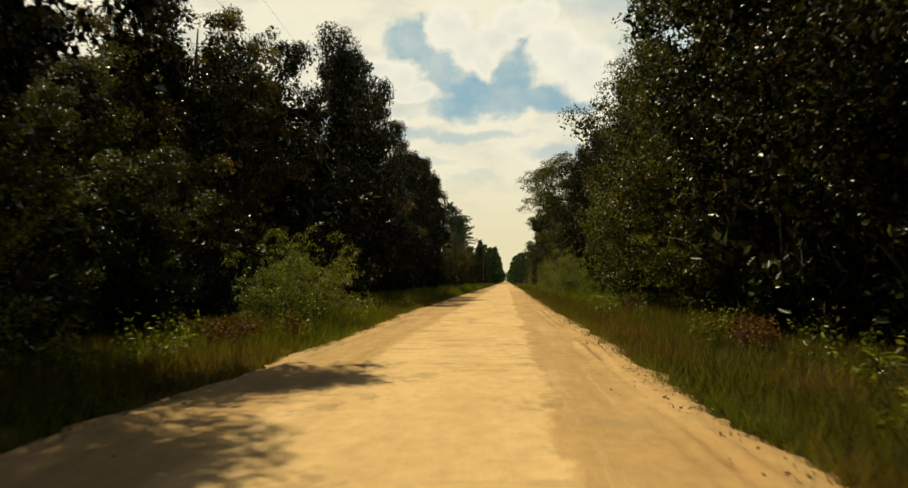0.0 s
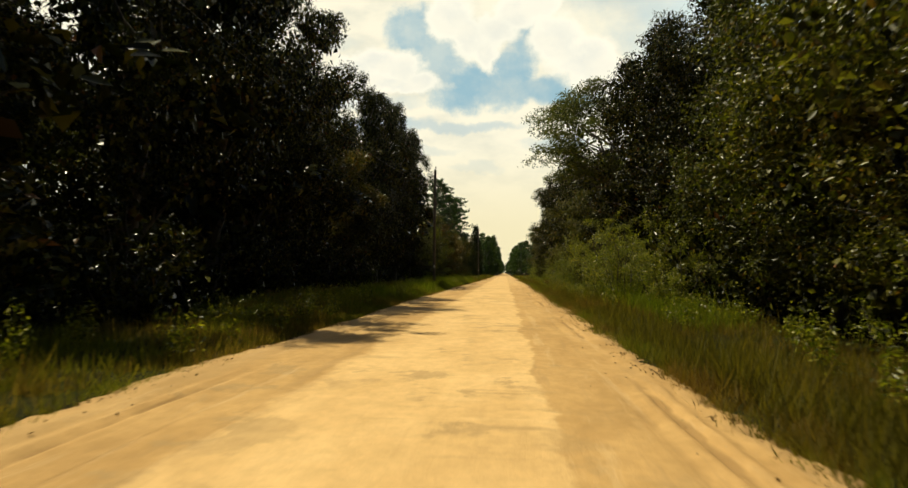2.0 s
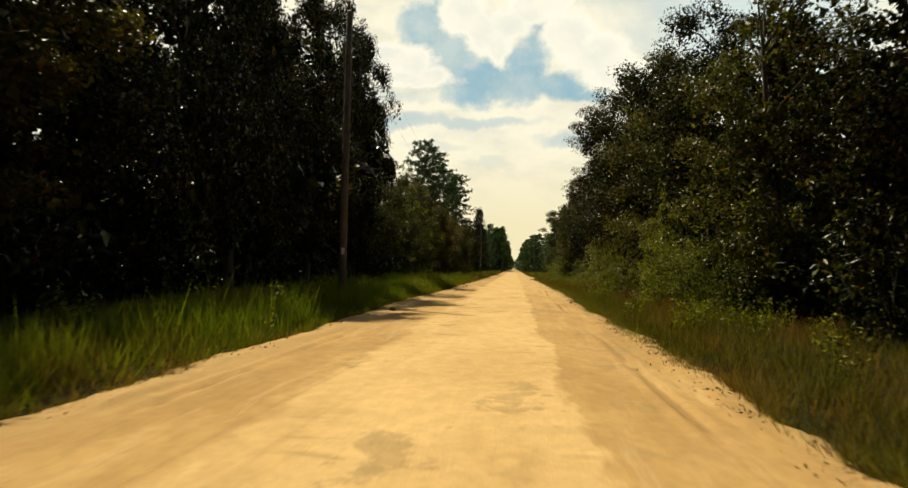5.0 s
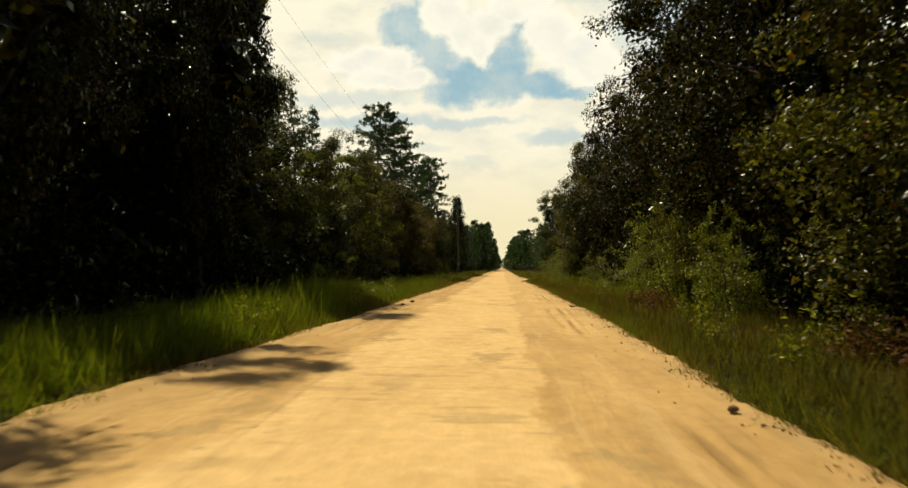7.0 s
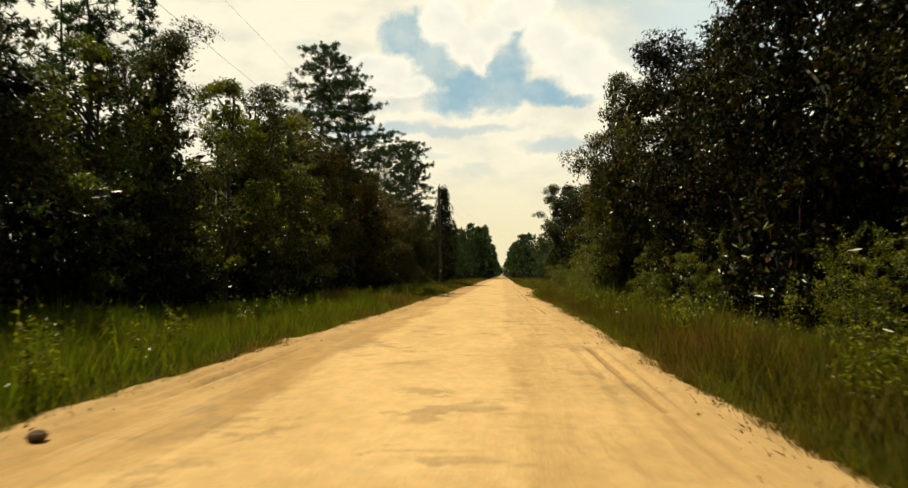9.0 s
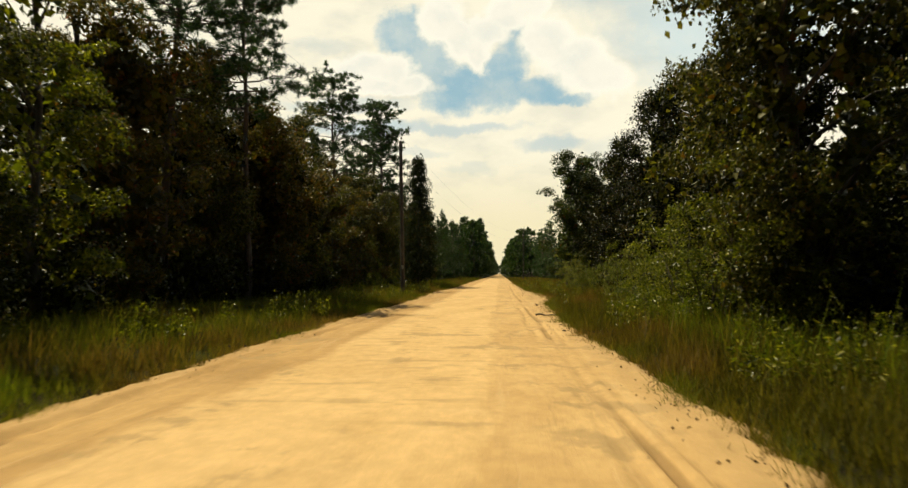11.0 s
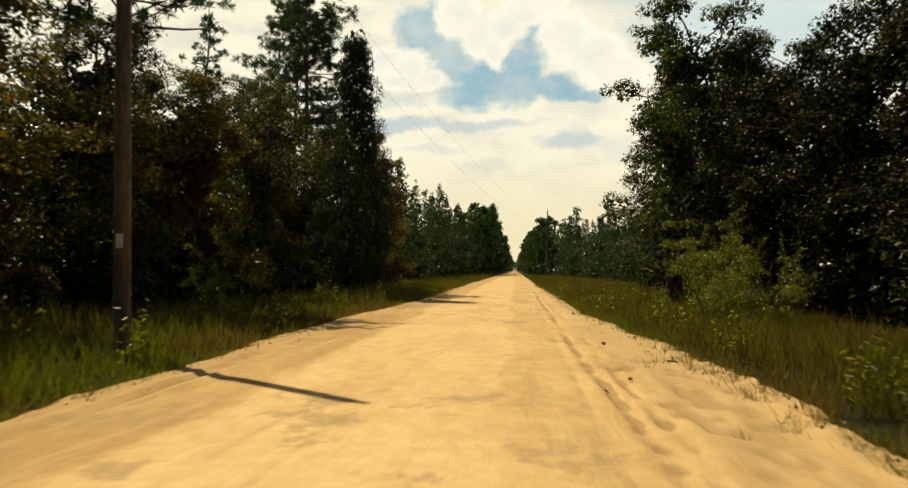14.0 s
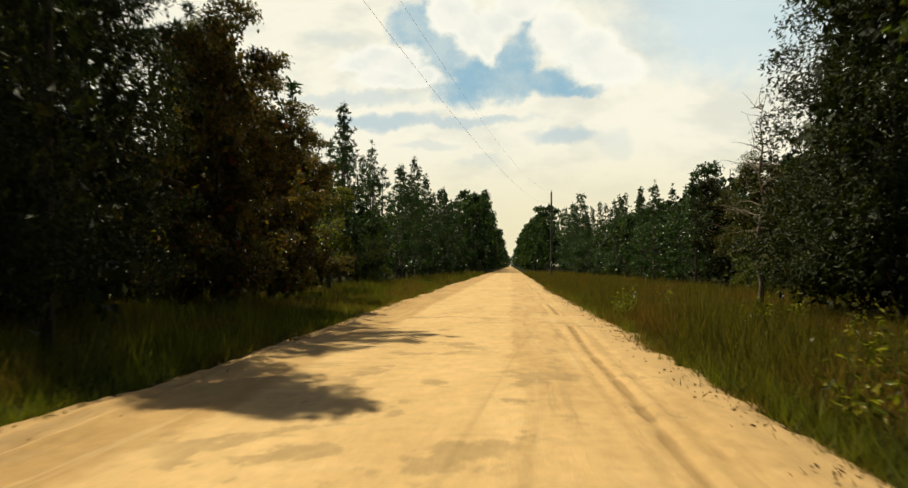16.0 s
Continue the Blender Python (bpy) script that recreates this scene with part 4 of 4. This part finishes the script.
    for mat, pieces in made.items():
        tagged(new("woods", mesh_of("woods", *merge(pieces), mat)), label, "woods", kind="stuff")


spots, far = [], 348.0
while far < 1900:
    grow = min((far - 348) * 0.01, 3.0)
    spots.append((-8.6 + rng.normal() * 0.5, far, 20.0 + rng.normal() * 1.2 + grow, 0.72, FILL[0]))
    spots.append((8.2 + rng.normal() * 0.5, far + 4, 15.5 + rng.normal() * 1.2 + 2 * grow, 0.8, FILL[1]))
    if far < 600:
        spots.append((-6.6 + rng.normal() * 0.3, far + 3, 12.0 + rng.normal() * 2, 0.62, FILL[1]))
        spots.append((6.4 + rng.normal() * 0.3, far + 1, 12.0 + rng.normal() * 2, 0.62, FILL[0]))
    if far < 700:
        spots.append((-14.5, far + 4, 17 + rng.normal() * 1.5, 1.1, FARPINE[0]))
        spots.append((15.5, far, 17 + rng.normal() * 1.5, 1.1, FARPINE[0]))
    far += 9 if far < 600 else 30
for k in range(40):
    spots.append((-60 + 3 * k + rng.normal(), 1960 + rng.uniform(-40, 60), 24 + rng.normal() * 3, 1.0, FILL[k % 2]))
joined_woods("distant dark green avenue of trees along the road", spots)

# deeper rows that close the view between the trunks
spots = []
for y in np.arange(-24, 240, 6.5):
    for side, x in ((-1, 16.5), (-1, 19.4), (-1, 22.0), (1, 13.5), (1, 16.4), (1, 19.0)):
        if side > 0 and y > 205 and x < 17:
            continue
        tall = 12.5 if side < 0 else 13.0
        if side < 0 and 30 < y < 128:
            tall = 15.0
        if side > 0 and y > 140:
            tall = 9.5
        if side < 0 and 5 < y < 26 or y > 205 and side > 0:
            tall = 7.0
        if side < 0 and y > 165:
            tall = 9.0
        if side < 0 and 122 < y < 160:
            tall = 7.5
        spots.append((side * x + rng.normal() * 1.2, y + (3.2 if x in (19.4, 16.4) else 0.0) + rng.normal() * 1.5, tall + rng.normal() * 0.9, 1.15, DEEP[int(rng.integers(2))] if x < 15 and y > 0 else BACK))
joined_woods("dark leafy trees deeper in the wood", spots)


# the wall's darkness is shade put into its leaf colour
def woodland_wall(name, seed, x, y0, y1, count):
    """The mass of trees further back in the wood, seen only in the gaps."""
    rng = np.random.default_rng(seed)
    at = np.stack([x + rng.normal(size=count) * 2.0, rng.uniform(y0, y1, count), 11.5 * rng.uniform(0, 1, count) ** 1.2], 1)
    ob = new(name, mesh_of(name, *leaves(rng, at, unit(rng.normal(size=(count, 3))), 0.9, 0.7), M_SHADED_OAK))
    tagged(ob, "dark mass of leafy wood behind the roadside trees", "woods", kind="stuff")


# floor shade is carried by the dark leaf colour here too
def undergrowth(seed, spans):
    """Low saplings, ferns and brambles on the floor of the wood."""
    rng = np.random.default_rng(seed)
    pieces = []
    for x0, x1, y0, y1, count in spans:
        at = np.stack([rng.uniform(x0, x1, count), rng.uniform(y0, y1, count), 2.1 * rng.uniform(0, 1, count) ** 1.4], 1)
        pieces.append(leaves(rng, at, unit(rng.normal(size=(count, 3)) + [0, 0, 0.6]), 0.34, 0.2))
    tagged(new("undergrowth", mesh_of("undergrowth", *merge(pieces), M_SHADED_OAK)), "dense dark undergrowth on the shaded wood floor", "undergrowth", kind="stuff")


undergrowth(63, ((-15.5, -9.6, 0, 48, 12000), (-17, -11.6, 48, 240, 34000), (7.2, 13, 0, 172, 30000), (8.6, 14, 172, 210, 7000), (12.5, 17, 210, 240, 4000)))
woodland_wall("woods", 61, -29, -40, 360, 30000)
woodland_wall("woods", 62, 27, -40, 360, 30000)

# shrubs at the grass edge
for x, y, h in ((-6.4, 22, 2.5), (-6.8, 19.8, 2.3), (-7.0, 24.4, 2.3), (-8.4, 9, 2.8), (-7.6, 3, 2.6), (6.6, 30, 3.4), (6.2, 35, 2.4), (6.0, 52, 2.3), (6.1, 55, 2.9), (6.8, 59.5, 3.8), (5.1, 58, 3.2),
                (5.2, 61, 3.5), (5.2, 64.5, 3.2), (6.6, 68, 2.6), (6.1, 86.5, 3.0), (5.9, 89.6, 3.5), (6.4, 92.8, 3.0), (6.4, 98, 2.3), (6.2, 106, 2.6), (6.4, 111, 3.9), (6.8, 114.5, 3.4), (6.6, 118, 1.9), (6.4, 122, 1.9),
                (6.8, 133, 2.2), (6.6, 139, 2.2), (6.1, 147, 3.1), (5.8, 150.6, 3.2), (6.1, 154, 3.2), (6.2, 157, 2.3), (6.6, 163, 2.5), (6.4, 167, 2.4), (7.0, 172, 2.2), (6.4, 186, 2.0),
                (6.4, 189.5, 2.5), (7.2, 192.3, 2.6), (-9.2, 214, 2.4), (-9.0, 190, 2.2), (-9.8, 240, 3.2), (10.8, 222, 2.2)):
    plant("bush", x, y, h, 1.0)
for y in np.arange(-8, 205, 5.0):
    plant("under", -9.6 - (2.6 if y > 46 else 0) + rng.normal() * 0.6, y + rng.normal(), 3.0 + rng.normal() * 0.6)
    plant("under", 7.6 + (1.6 if y > 170 else 0) + rng.normal() * 0.5, y + rng.normal(), 3.0 + rng.normal() * 0.6)

for x, y in ((8.2, 197), (9.6, 200), (8.8, 204), (10.2, 206), (9.0, 211), (11.6, 203)):
    plant("under", x, y, 3.2)

for options in PICK.values():
    for ob in options:
        for o in (*ob.children_recursive, ob):
            bpy.data.objects.remove(o)


# ---------------------------------------------------------------- grass
def blades(rng, x, y, height, width, lean=0.7):
    """Leaning pointed blades."""
    n = len(x)
    foot = np.stack([x, y, np.full(n, GROUND_Z - 0.05)], 1)
    a = rng.uniform(0, 2 * np.pi, n)
    side = np.stack([np.cos(a), np.sin(a), np.zeros(n)], 1) * width[:, None] * 0.5
    b = rng.uniform(0, 2 * np.pi, n)
    tilt = np.stack([np.cos(b), np.sin(b), np.zeros(n)], 1) * (height * rng.uniform(0.05, lean, n))[:, None]
    up = np.stack([np.zeros(n), np.zeros(n), height], 1)
    tip = foot + up + tilt
    verts = np.stack([foot - side, foot + side, tip], 1).reshape(-1, 3)
    return verts, np.arange(n)[:, None] * 3 + [0, 1, 2]


def patchy(rng, n, x0, x1, y0, y1):
    """Points scattered in clumps."""
    m = n // 14
    cx, cy = rng.uniform(x0, x1, m), rng.uniform(y0, y1, m)
    k = rng.integers(0, m, n)
    return cx[k] + rng.normal(size=n) * 0.13, cy[k] + rng.normal(size=n) * 0.13


def verge(name, label, seed, spans, mat):
    """spans: x0, x1, y0, y1, count, mean height."""
    rng = np.random.default_rng(seed)
    pieces = []
    for x0, x1, y0, y1, count, tall in spans:
        x, y = patchy(rng, count, x0, x1, y0, y1)
        rim_l, rim_r = rims(y)
        over = np.abs(rng.normal(size=count)) * 0.2 * (value_noise(x * 0.4, y * 0.9, 7) > -0.1)
        keep = (x < rim_l + over) | (x > rim_r - over)
        x, y = x[keep], y[keep]
        count = len(x)
        near = np.clip(np.maximum(rim_l[keep] - x, x - rim_r[keep]), 0, None)
        drift = 0.5 + 0.5 * np.sin(x * 1.3 + 2.1 * np.sin(y * 0.37)) * np.sin(y * 0.83 + 1.7 * np.sin(x * 0.9))
        drift = 0.62 + 0.7 * drift * (0.5 + 0.5 * np.sin(y * 0.21 + x * 0.5))
        h = tall * drift * rng.uniform(0.4, 1.3, count) * np.clip(0.25 + near * 0.7, 0.25, 1.0)
        h = np.where(rng.random(count) < 0.04, h * 1.6, h)
        pieces.append(blades(rng, x, y, h, rng.uniform(0.012, 0.026, count) * (1 + tall * 0.4)))
    ob = new(name, mesh_of(name, *merge(pieces), mat))
    return tagged(ob, label, "grass", kind="stuff")


verge("grass", "tall green and straw grass along the road verge", 31,
      ((-9.4, -4.3, -12, 50, 60000, 0.5), (-11.6, -4.4, 50, 125, 80000, 0.5), (-12.8, -3.9, 125, 240, 125000, 0.55), (-11, -4.0, 240, 340, 30000, 0.6), (-5.8, -4.0, -4, 240, 60000, 0.40)), M_GRASS)
verge("seeding_grass", "tall reddish brown seeding grass along the verge", 32,
      ((1.9, 7.0, -12, 110, 120000, 0.5), (2.1, 7.0, 110, 172, 70000, 0.55), (2.3, 8.8, 172, 212, 55000, 0.55), (2.3, 12.6, 212, 262, 60000, 0.6), (2.3, 11, 262, 340, 25000, 0.6), (1.7, 3.4, -4, 120, 60000, 0.42), (1.9, 3.6, 120, 240, 55000, 0.42)), M_REDGRASS)


def rim_tufts(seed, count):
    """Small separate tufts that creep from the verge out over the loose sand."""
    rng = np.random.default_rng(seed)
    y = rng.uniform(-4, 236, count)
    rim_l, rim_r = rims(y)
    right = rng.random(count) < 0.55
    creep = rng.normal(size=count) * 0.11 + 0.20 * value_noise(y * 0.55, right * 9.0, 15) - 0.08
    creep += np.exp(-((y - 175.5) / 5.0) ** 4) * right * np.abs(rng.normal(size=count)) * 0.5
    x = np.where(right, rim_r - creep, rim_l + creep)
    k = np.repeat(np.arange(count), 11)
    n = len(k)
    h = (rng.uniform(0.07, 0.20, count) + np.clip(-creep, 0, 0.4) * 0.5)[k] * rng.uniform(0.5, 1.2, n)
    v, f = blades(rng, x[k] + rng.normal(size=n) * 0.045, y[k] + rng.normal(size=n) * 0.045, h + 0.06, rng.uniform(0.008, 0.016, n), 1.1)
    tagged(new("grass_tufts", mesh_of("grass_tufts", v, f, M_GRASS)), "small dry grass tufts creeping over the sandy road edge", "grass", kind="stuff")


rim_tufts(51, 6500)


def forbs(name, label, seed, spans, mat, leaf, tall):
    """Leafy stalks scattered in the grass. spans: x0, x1, y0, y1, count."""
    rng = np.random.default_rng(seed)
    pieces = []
    for x0, x1, y0, y1, count in spans:
        x, y = patchy(rng, count, x0, x1, y0, y1)
        rim_l, rim_r = rims(y)
        keep = (x < rim_l - 0.25) | (x > rim_r + 0.25)
        x, y = x[keep], y[keep]
        n = len(x)
        h = tall * rng.uniform(0.45, 1.25, n)
        lean = rng.normal(size=(n, 2)) * 0.12
        pieces.append(blades(rng, x, y, h, np.full(n, 0.012), 0.15))
        k = np.repeat(np.arange(n), 9)
        f = rng.uniform(0.3, 1.0, len(k))
        at = np.stack([x[k] + lean[k, 0] * f, y[k] + lean[k, 1] * f, h[k] * f], 1) + rng.normal(size=(len(k), 3)) * 0.05
        pieces.append(leaves(rng, at, unit(rng.normal(size=(len(k), 3)) + [0, 0, 0.8]), leaf, leaf * 0.4))
    tagged(new(name, mesh_of(name, *merge(pieces), mat)), label, "weeds", kind="stuff")


forbs("broadleaf_weeds", "scattered green leafy weeds standing in the verge grass", 41,
      ((3.0, 6.6, 0, 70, 800), (3.2, 6.6, 70, 172, 1100), (-8.0, -4.7, 0, 60, 900), (-9.0, -4.7, 60, 200, 1400), (3.0, 8.0, 172, 212, 450)), M_SHRUB, 0.10, 0.75)
forbs("bracken", "patches of rust brown withered bracken in the verge", 42,
      ((4.2, 5.2, 14.5, 17.0, 130), (4.4, 5.6, 30, 33, 110), (4.6, 6.0, 93, 97, 130), (4.0, 5.4, 107, 112, 140), (-7.0, -5.2, 14, 17, 110)), M_RUST, 0.11, 0.6)
verge("weeds", "bright green tall weeds at the verge", 33,
      ((-7.6, -5.0, 60, 80, 8000, 0.9), (-7.4, -5.0, 84, 110, 17000, 0.95), (-11.5, -4.9, 106, 140, 34000, 0.7), (4.4, 6.0, 44, 68, 6000, 0.85), (4.2, 6.0, 112, 160, 6000, 0.75)), M_WEED)


# ---------------------------------------------------------------- poles and wires
def utility_pole(x, y, height, lean, tag=True):
    root = tagged(new("utility_pole"), "weathered brown wooden utility pole in the verge grass", "pole", "poles along the road")
    root.matrix_basis = pose(x, y, GROUND_Z, 0, lean, 0)
    z = np.array([-0.5, 0, 1.5, height * 0.5, height * 0.9, height - 0.06, height])
    pts = np.stack([0 * z, 0 * z, z], 1)
    v, f = tube(pts, np.interp(z, [0, height], [0.132, 0.105]) * np.array([1, 1, 1, 1, 1, 1, 0.75]), 14)
    part_of("post", mesh_of("post", v, f, M_POLE, True), root)
    cap, cf = tube([[0, 0, height - 0.01], [0, 0, height + 0.015], [0, 0, height + 0.02]], [0.08, 0.075, 0.001], 12)
    part_of("pole_cap", mesh_of("pole_cap", cap, cf, M_METAL, True), root)
    pin, pf = tube([[0.05, 0, height - 0.05], [0.05, 0, height + 0.16]], [0.012, 0.012], 6)
    pin = part_of("pin", mesh_of("pin", pin, pf, M_METAL), root)
    iz = np.array([0.10, 0.12, 0.16, 0.18, 0.22, 0.25, 0.26]) + height
    ins, nf = tube(np.stack([0 * iz + 0.05, 0 * iz, iz], 1), [0.02, 0.06, 0.06, 0.035, 0.05, 0.04, 0.004], 12)
    part_of("insulator", mesh_of("insulator", ins, nf, M_CHINA, True), pin, "brown porcelain insulator")
    br, bf = tube([[0.0, 0, height - 1.3], [0.22, 0, height - 1.25]], [0.018, 0.018], 6)
    part_of("bracket", mesh_of("bracket", br, bf, M_METAL), root)
    if tag:
        bm = bmesh.new()
        bmesh.ops.create_cube(bm, size=1, matrix=Matrix.Translation((0.02, -0.132, 1.85)) @ Matrix.Diagonal((0.11, 0.012, 0.22, 1)))
        bmesh.ops.bevel(bm, geom=bm.edges[:], offset=0.003, segments=1, affect="EDGES")
        me = bpy.data.meshes.new("tag_plate")
        bm.to_mesh(me)
        bm.free()
        me.materials.append(M_PAPER)
        plate = part_of("tag_plate", me, root, "small pale tag plate nailed to the pole")
        for z in (1.77, 1.93):
            part_of("nail", mesh_of("nail", *tube([[0.02, -0.137, z], [0.02, -0.142, z], [0.02, -0.143, z]], [0.006, 0.006, 0.001], 6), M_METAL), plate)
    return root


POLES = ((-6.1, -6.0, 10.0, -0.5), (-6.16, 86.0, 10.0, -0.3), (-5.75, 178.0, 10.0, -1.0), (5.4, 285.0, 11.0, 0.4), (5.8, 380.0, 11.0, 0.0))
for p in POLES:
    utility_pole(*p)


def wire(a, b, sag, radius):
    t = np.linspace(0, 1, 30)[:, None]
    pts = np.asarray(a) + (np.asarray(b) - np.asarray(a)) * t - np.array([0, 0, 1]) * 4 * sag * t * (1 - t)
    ob = new("power_line", mesh_of("power_line", *tube(pts, np.full(30, radius), 5), M_WIRE, True))
    tagged(ob, "thin dark overhead wire strung between two poles", "wire", "overhead wires")


for (xa, ya, ha, la), (xb, yb, hb, lb) in zip(POLES, POLES[1:]):
    for drop, r in ((-0.22, 0.003), (1.25, 0.0035)):
        a = (xa + math.sin(radians(la)) * ha + (0.05 if drop < 0 else 0.22), ya, ha - drop + GROUND_Z)
        b = (xb + math.sin(radians(lb)) * hb + (0.05 if drop < 0 else 0.22), yb, hb - drop + GROUND_Z)
        wire(a, b, 2.7, r)


# ---------------------------------------------------------------- small things on the road
def fallen_branch(x, y, length, turn):
    rng = np.random.default_rng(int(y))
    t = np.linspace(0, 1, 9)
    pts = np.stack([(t - 0.5) * length, 0.05 * np.sin(t * 5), 0.045 + 0.02 * np.sin(t * 7)], 1)
    pieces = [tube(pts, 0.036 - 0.018 * t, 8)]
    for k in (2, 5, 6, 7):
        d = np.array([rng.uniform(0.1, 0.25), rng.choice([-1, 1]) * rng.uniform(0.08, 0.2), rng.uniform(0.0, 0.06)])
        pieces.append(tube([pts[k], pts[k] + d * 0.5, pts[k] + d], [0.014, 0.01, 0.004], 5))
    ob = new("fallen_branch", mesh_of("fallen_branch", *merge(pieces), M_STICK, True))
    ob.matrix_basis = pose(x, y, 0.01, 0, 0, turn)
    tagged(ob, "grey-brown broken branch lying on the sand", "branch")


def pine_cone(x, y, size, turn):
    rng = np.random.default_rng(int(y * 10))
    t = np.linspace(0.02, 0.98, 12)
    pts = np.stack([t * size, 0 * t, 0 * t + size * 0.30], 1)
    pieces = [tube(pts, size * 0.22 * np.sin(np.pi * t) ** 0.6, 8)]
    for k in range(70):
        u = rng.uniform(0.08, 0.95)
        a = rng.uniform(0, 2 * np.pi)
        r = size * 0.24 * np.sin(np.pi * u) ** 0.6
        d = np.array([0.3, np.cos(a), np.sin(a)])
        p = np.array([u * size, np.cos(a) * r * 0.8, size * 0.30 + np.sin(a) * r * 0.8])
        pieces.append(tube([p, p + d * size * 0.07, p + d * size * 0.11], [size * 0.03, size * 0.05, size * 0.012], 4))
    ob = new("pine_cone", mesh_of("pine_cone", *merge(pieces), M_CONE))
    ob.matrix_basis = pose(x, y, 0.02, 0, 0, turn)
    tagged(ob, "brown pine cone lying on the sandy road edge", "pine cone")


fallen_branch(1.87, 155.6, 0.52, 4)
pine_cone(1.90, 92.5, 0.13, 30)
pine_cone(2.20, 63.9, 0.15, 80)
pine_cone(2.2, 190.2, 0.10, 140)
pine_cone(2.08, 163.0, 0.13, 200)
fallen_branch(2.2, 111.1, 0.16, 60)


def clod(x, y, size, seed):
    rng = np.random.default_rng(seed)
    bm = bmesh.new()
    bmesh.ops.create_icosphere(bm, subdivisions=2, radius=size)
    for v in bm.verts:
        v.co *= 1 + 0.35 * noise.noise(v.co * (2.2 / size) + Vector((seed, 0, 0)))
        v.co.z *= 0.62
    me = bpy.data.meshes.new("sand_clod")
    bm.to_mesh(me)
    bm.free()
    me.materials.append(M_DIRT)
    ob = new("sand_clod", me)
    ob.matrix_basis = pose(x, y, 0.03 + size * 0.3, 0, 0, rng.uniform(0, 360))
    tagged(ob, "dark crumbling lump of packed sand by the verge", "clod", "lumps at the road edge")


for k, (x, y, size) in enumerate(((-3.8, 114.3, 0.085), (-3.9, 112.2, 0.06), (-4.1, 84.0, 0.1), (1.95, 149.0, 0.05), (2.0, 181.0, 0.045), (1.8, 176.5, 0.03))):
    clod(x, y, size, k + 1)


def crumbs():
    """Loose sand crumbs, bark bits and leaf litter along both rims."""
    rng = np.random.default_rng(77)
    pieces = []
    shape = np.array([[1, 0, 0], [0, 1, 0], [-1, 0, 0], [0, -1, 0], [0, 0, 0.8], [0, 0, -0.4]], float)
    tris = np.array([[0, 1, 4], [1, 2, 4], [2, 3, 4], [3, 0, 4], [1, 0, 5], [2, 1, 5], [3, 2, 5], [0, 3, 5]])
    for k in range(2600):
        y = rng.uniform(0, 235)
        left, right = rims(y)
        inward = abs(rng.normal()) * 0.4 + 0.06
        x = right - inward if rng.random() < 0.6 else left + inward
        s = 0.006 + 0.016 * rng.random() ** 2 * (1.8 if rng.random() < 0.06 else 1)
        pieces.append((shape * s * rng.uniform(0.6, 1.4, (6, 3)) + [x, y, 0.03], tris))
    tagged(new("sand_crumbs", mesh_of("sand_crumbs", *merge(pieces), M_CLOD)), "loose sand crumbs and litter along the road rims", "litter", kind="stuff")


crumbs()


# ---------------------------------------------------------------- litter along the rims
def rim_litter(seed, count):
    """Dead leaves, pine straw and bark crumbs lying where the sand meets the grass."""
    rng = np.random.default_rng(seed)
    y = rng.uniform(-4, 232, count)
    y = y + 0.5 * np.sin(y * 2.7) * np.sin(y * 0.9)
    rim_l, rim_r = rims(y)
    inward = 0.12 + rng.normal(size=count) * 0.17 + 0.10 * value_noise(y * 0.8, y * 0.0, 9)
    right = rng.random(count) < 0.62
    x = np.where(right, rim_r - inward, rim_l + inward)
    z = 0.035 * (1 - ((x + 1.1) / 3.6) ** 2) + np.where(right, 0.016, 0.03) * np.exp(-((inward - 0.30) / 0.18) ** 2) + np.minimum(inward, 0) * 0.4 + 0.012
    at = np.stack([x, y, z], 1)
    tilt = unit(rng.normal(size=(count, 3)) * 0.45 + [0, 0, 1])
    half = count // 2
    dead = leaves(rng, at[:half], tilt[:half], 0.055, 0.028)
    straw = leaves(rng, at[half:], tilt[half:], 0.15, 0.010)
    tagged(new("leaf_litter", mesh_of("leaf_litter", *merge([dead, straw]), M_LITTER)), "brown dead leaves and pine straw along the road edges", "leaf litter", kind="stuff")


rim_litter(77, 5500)
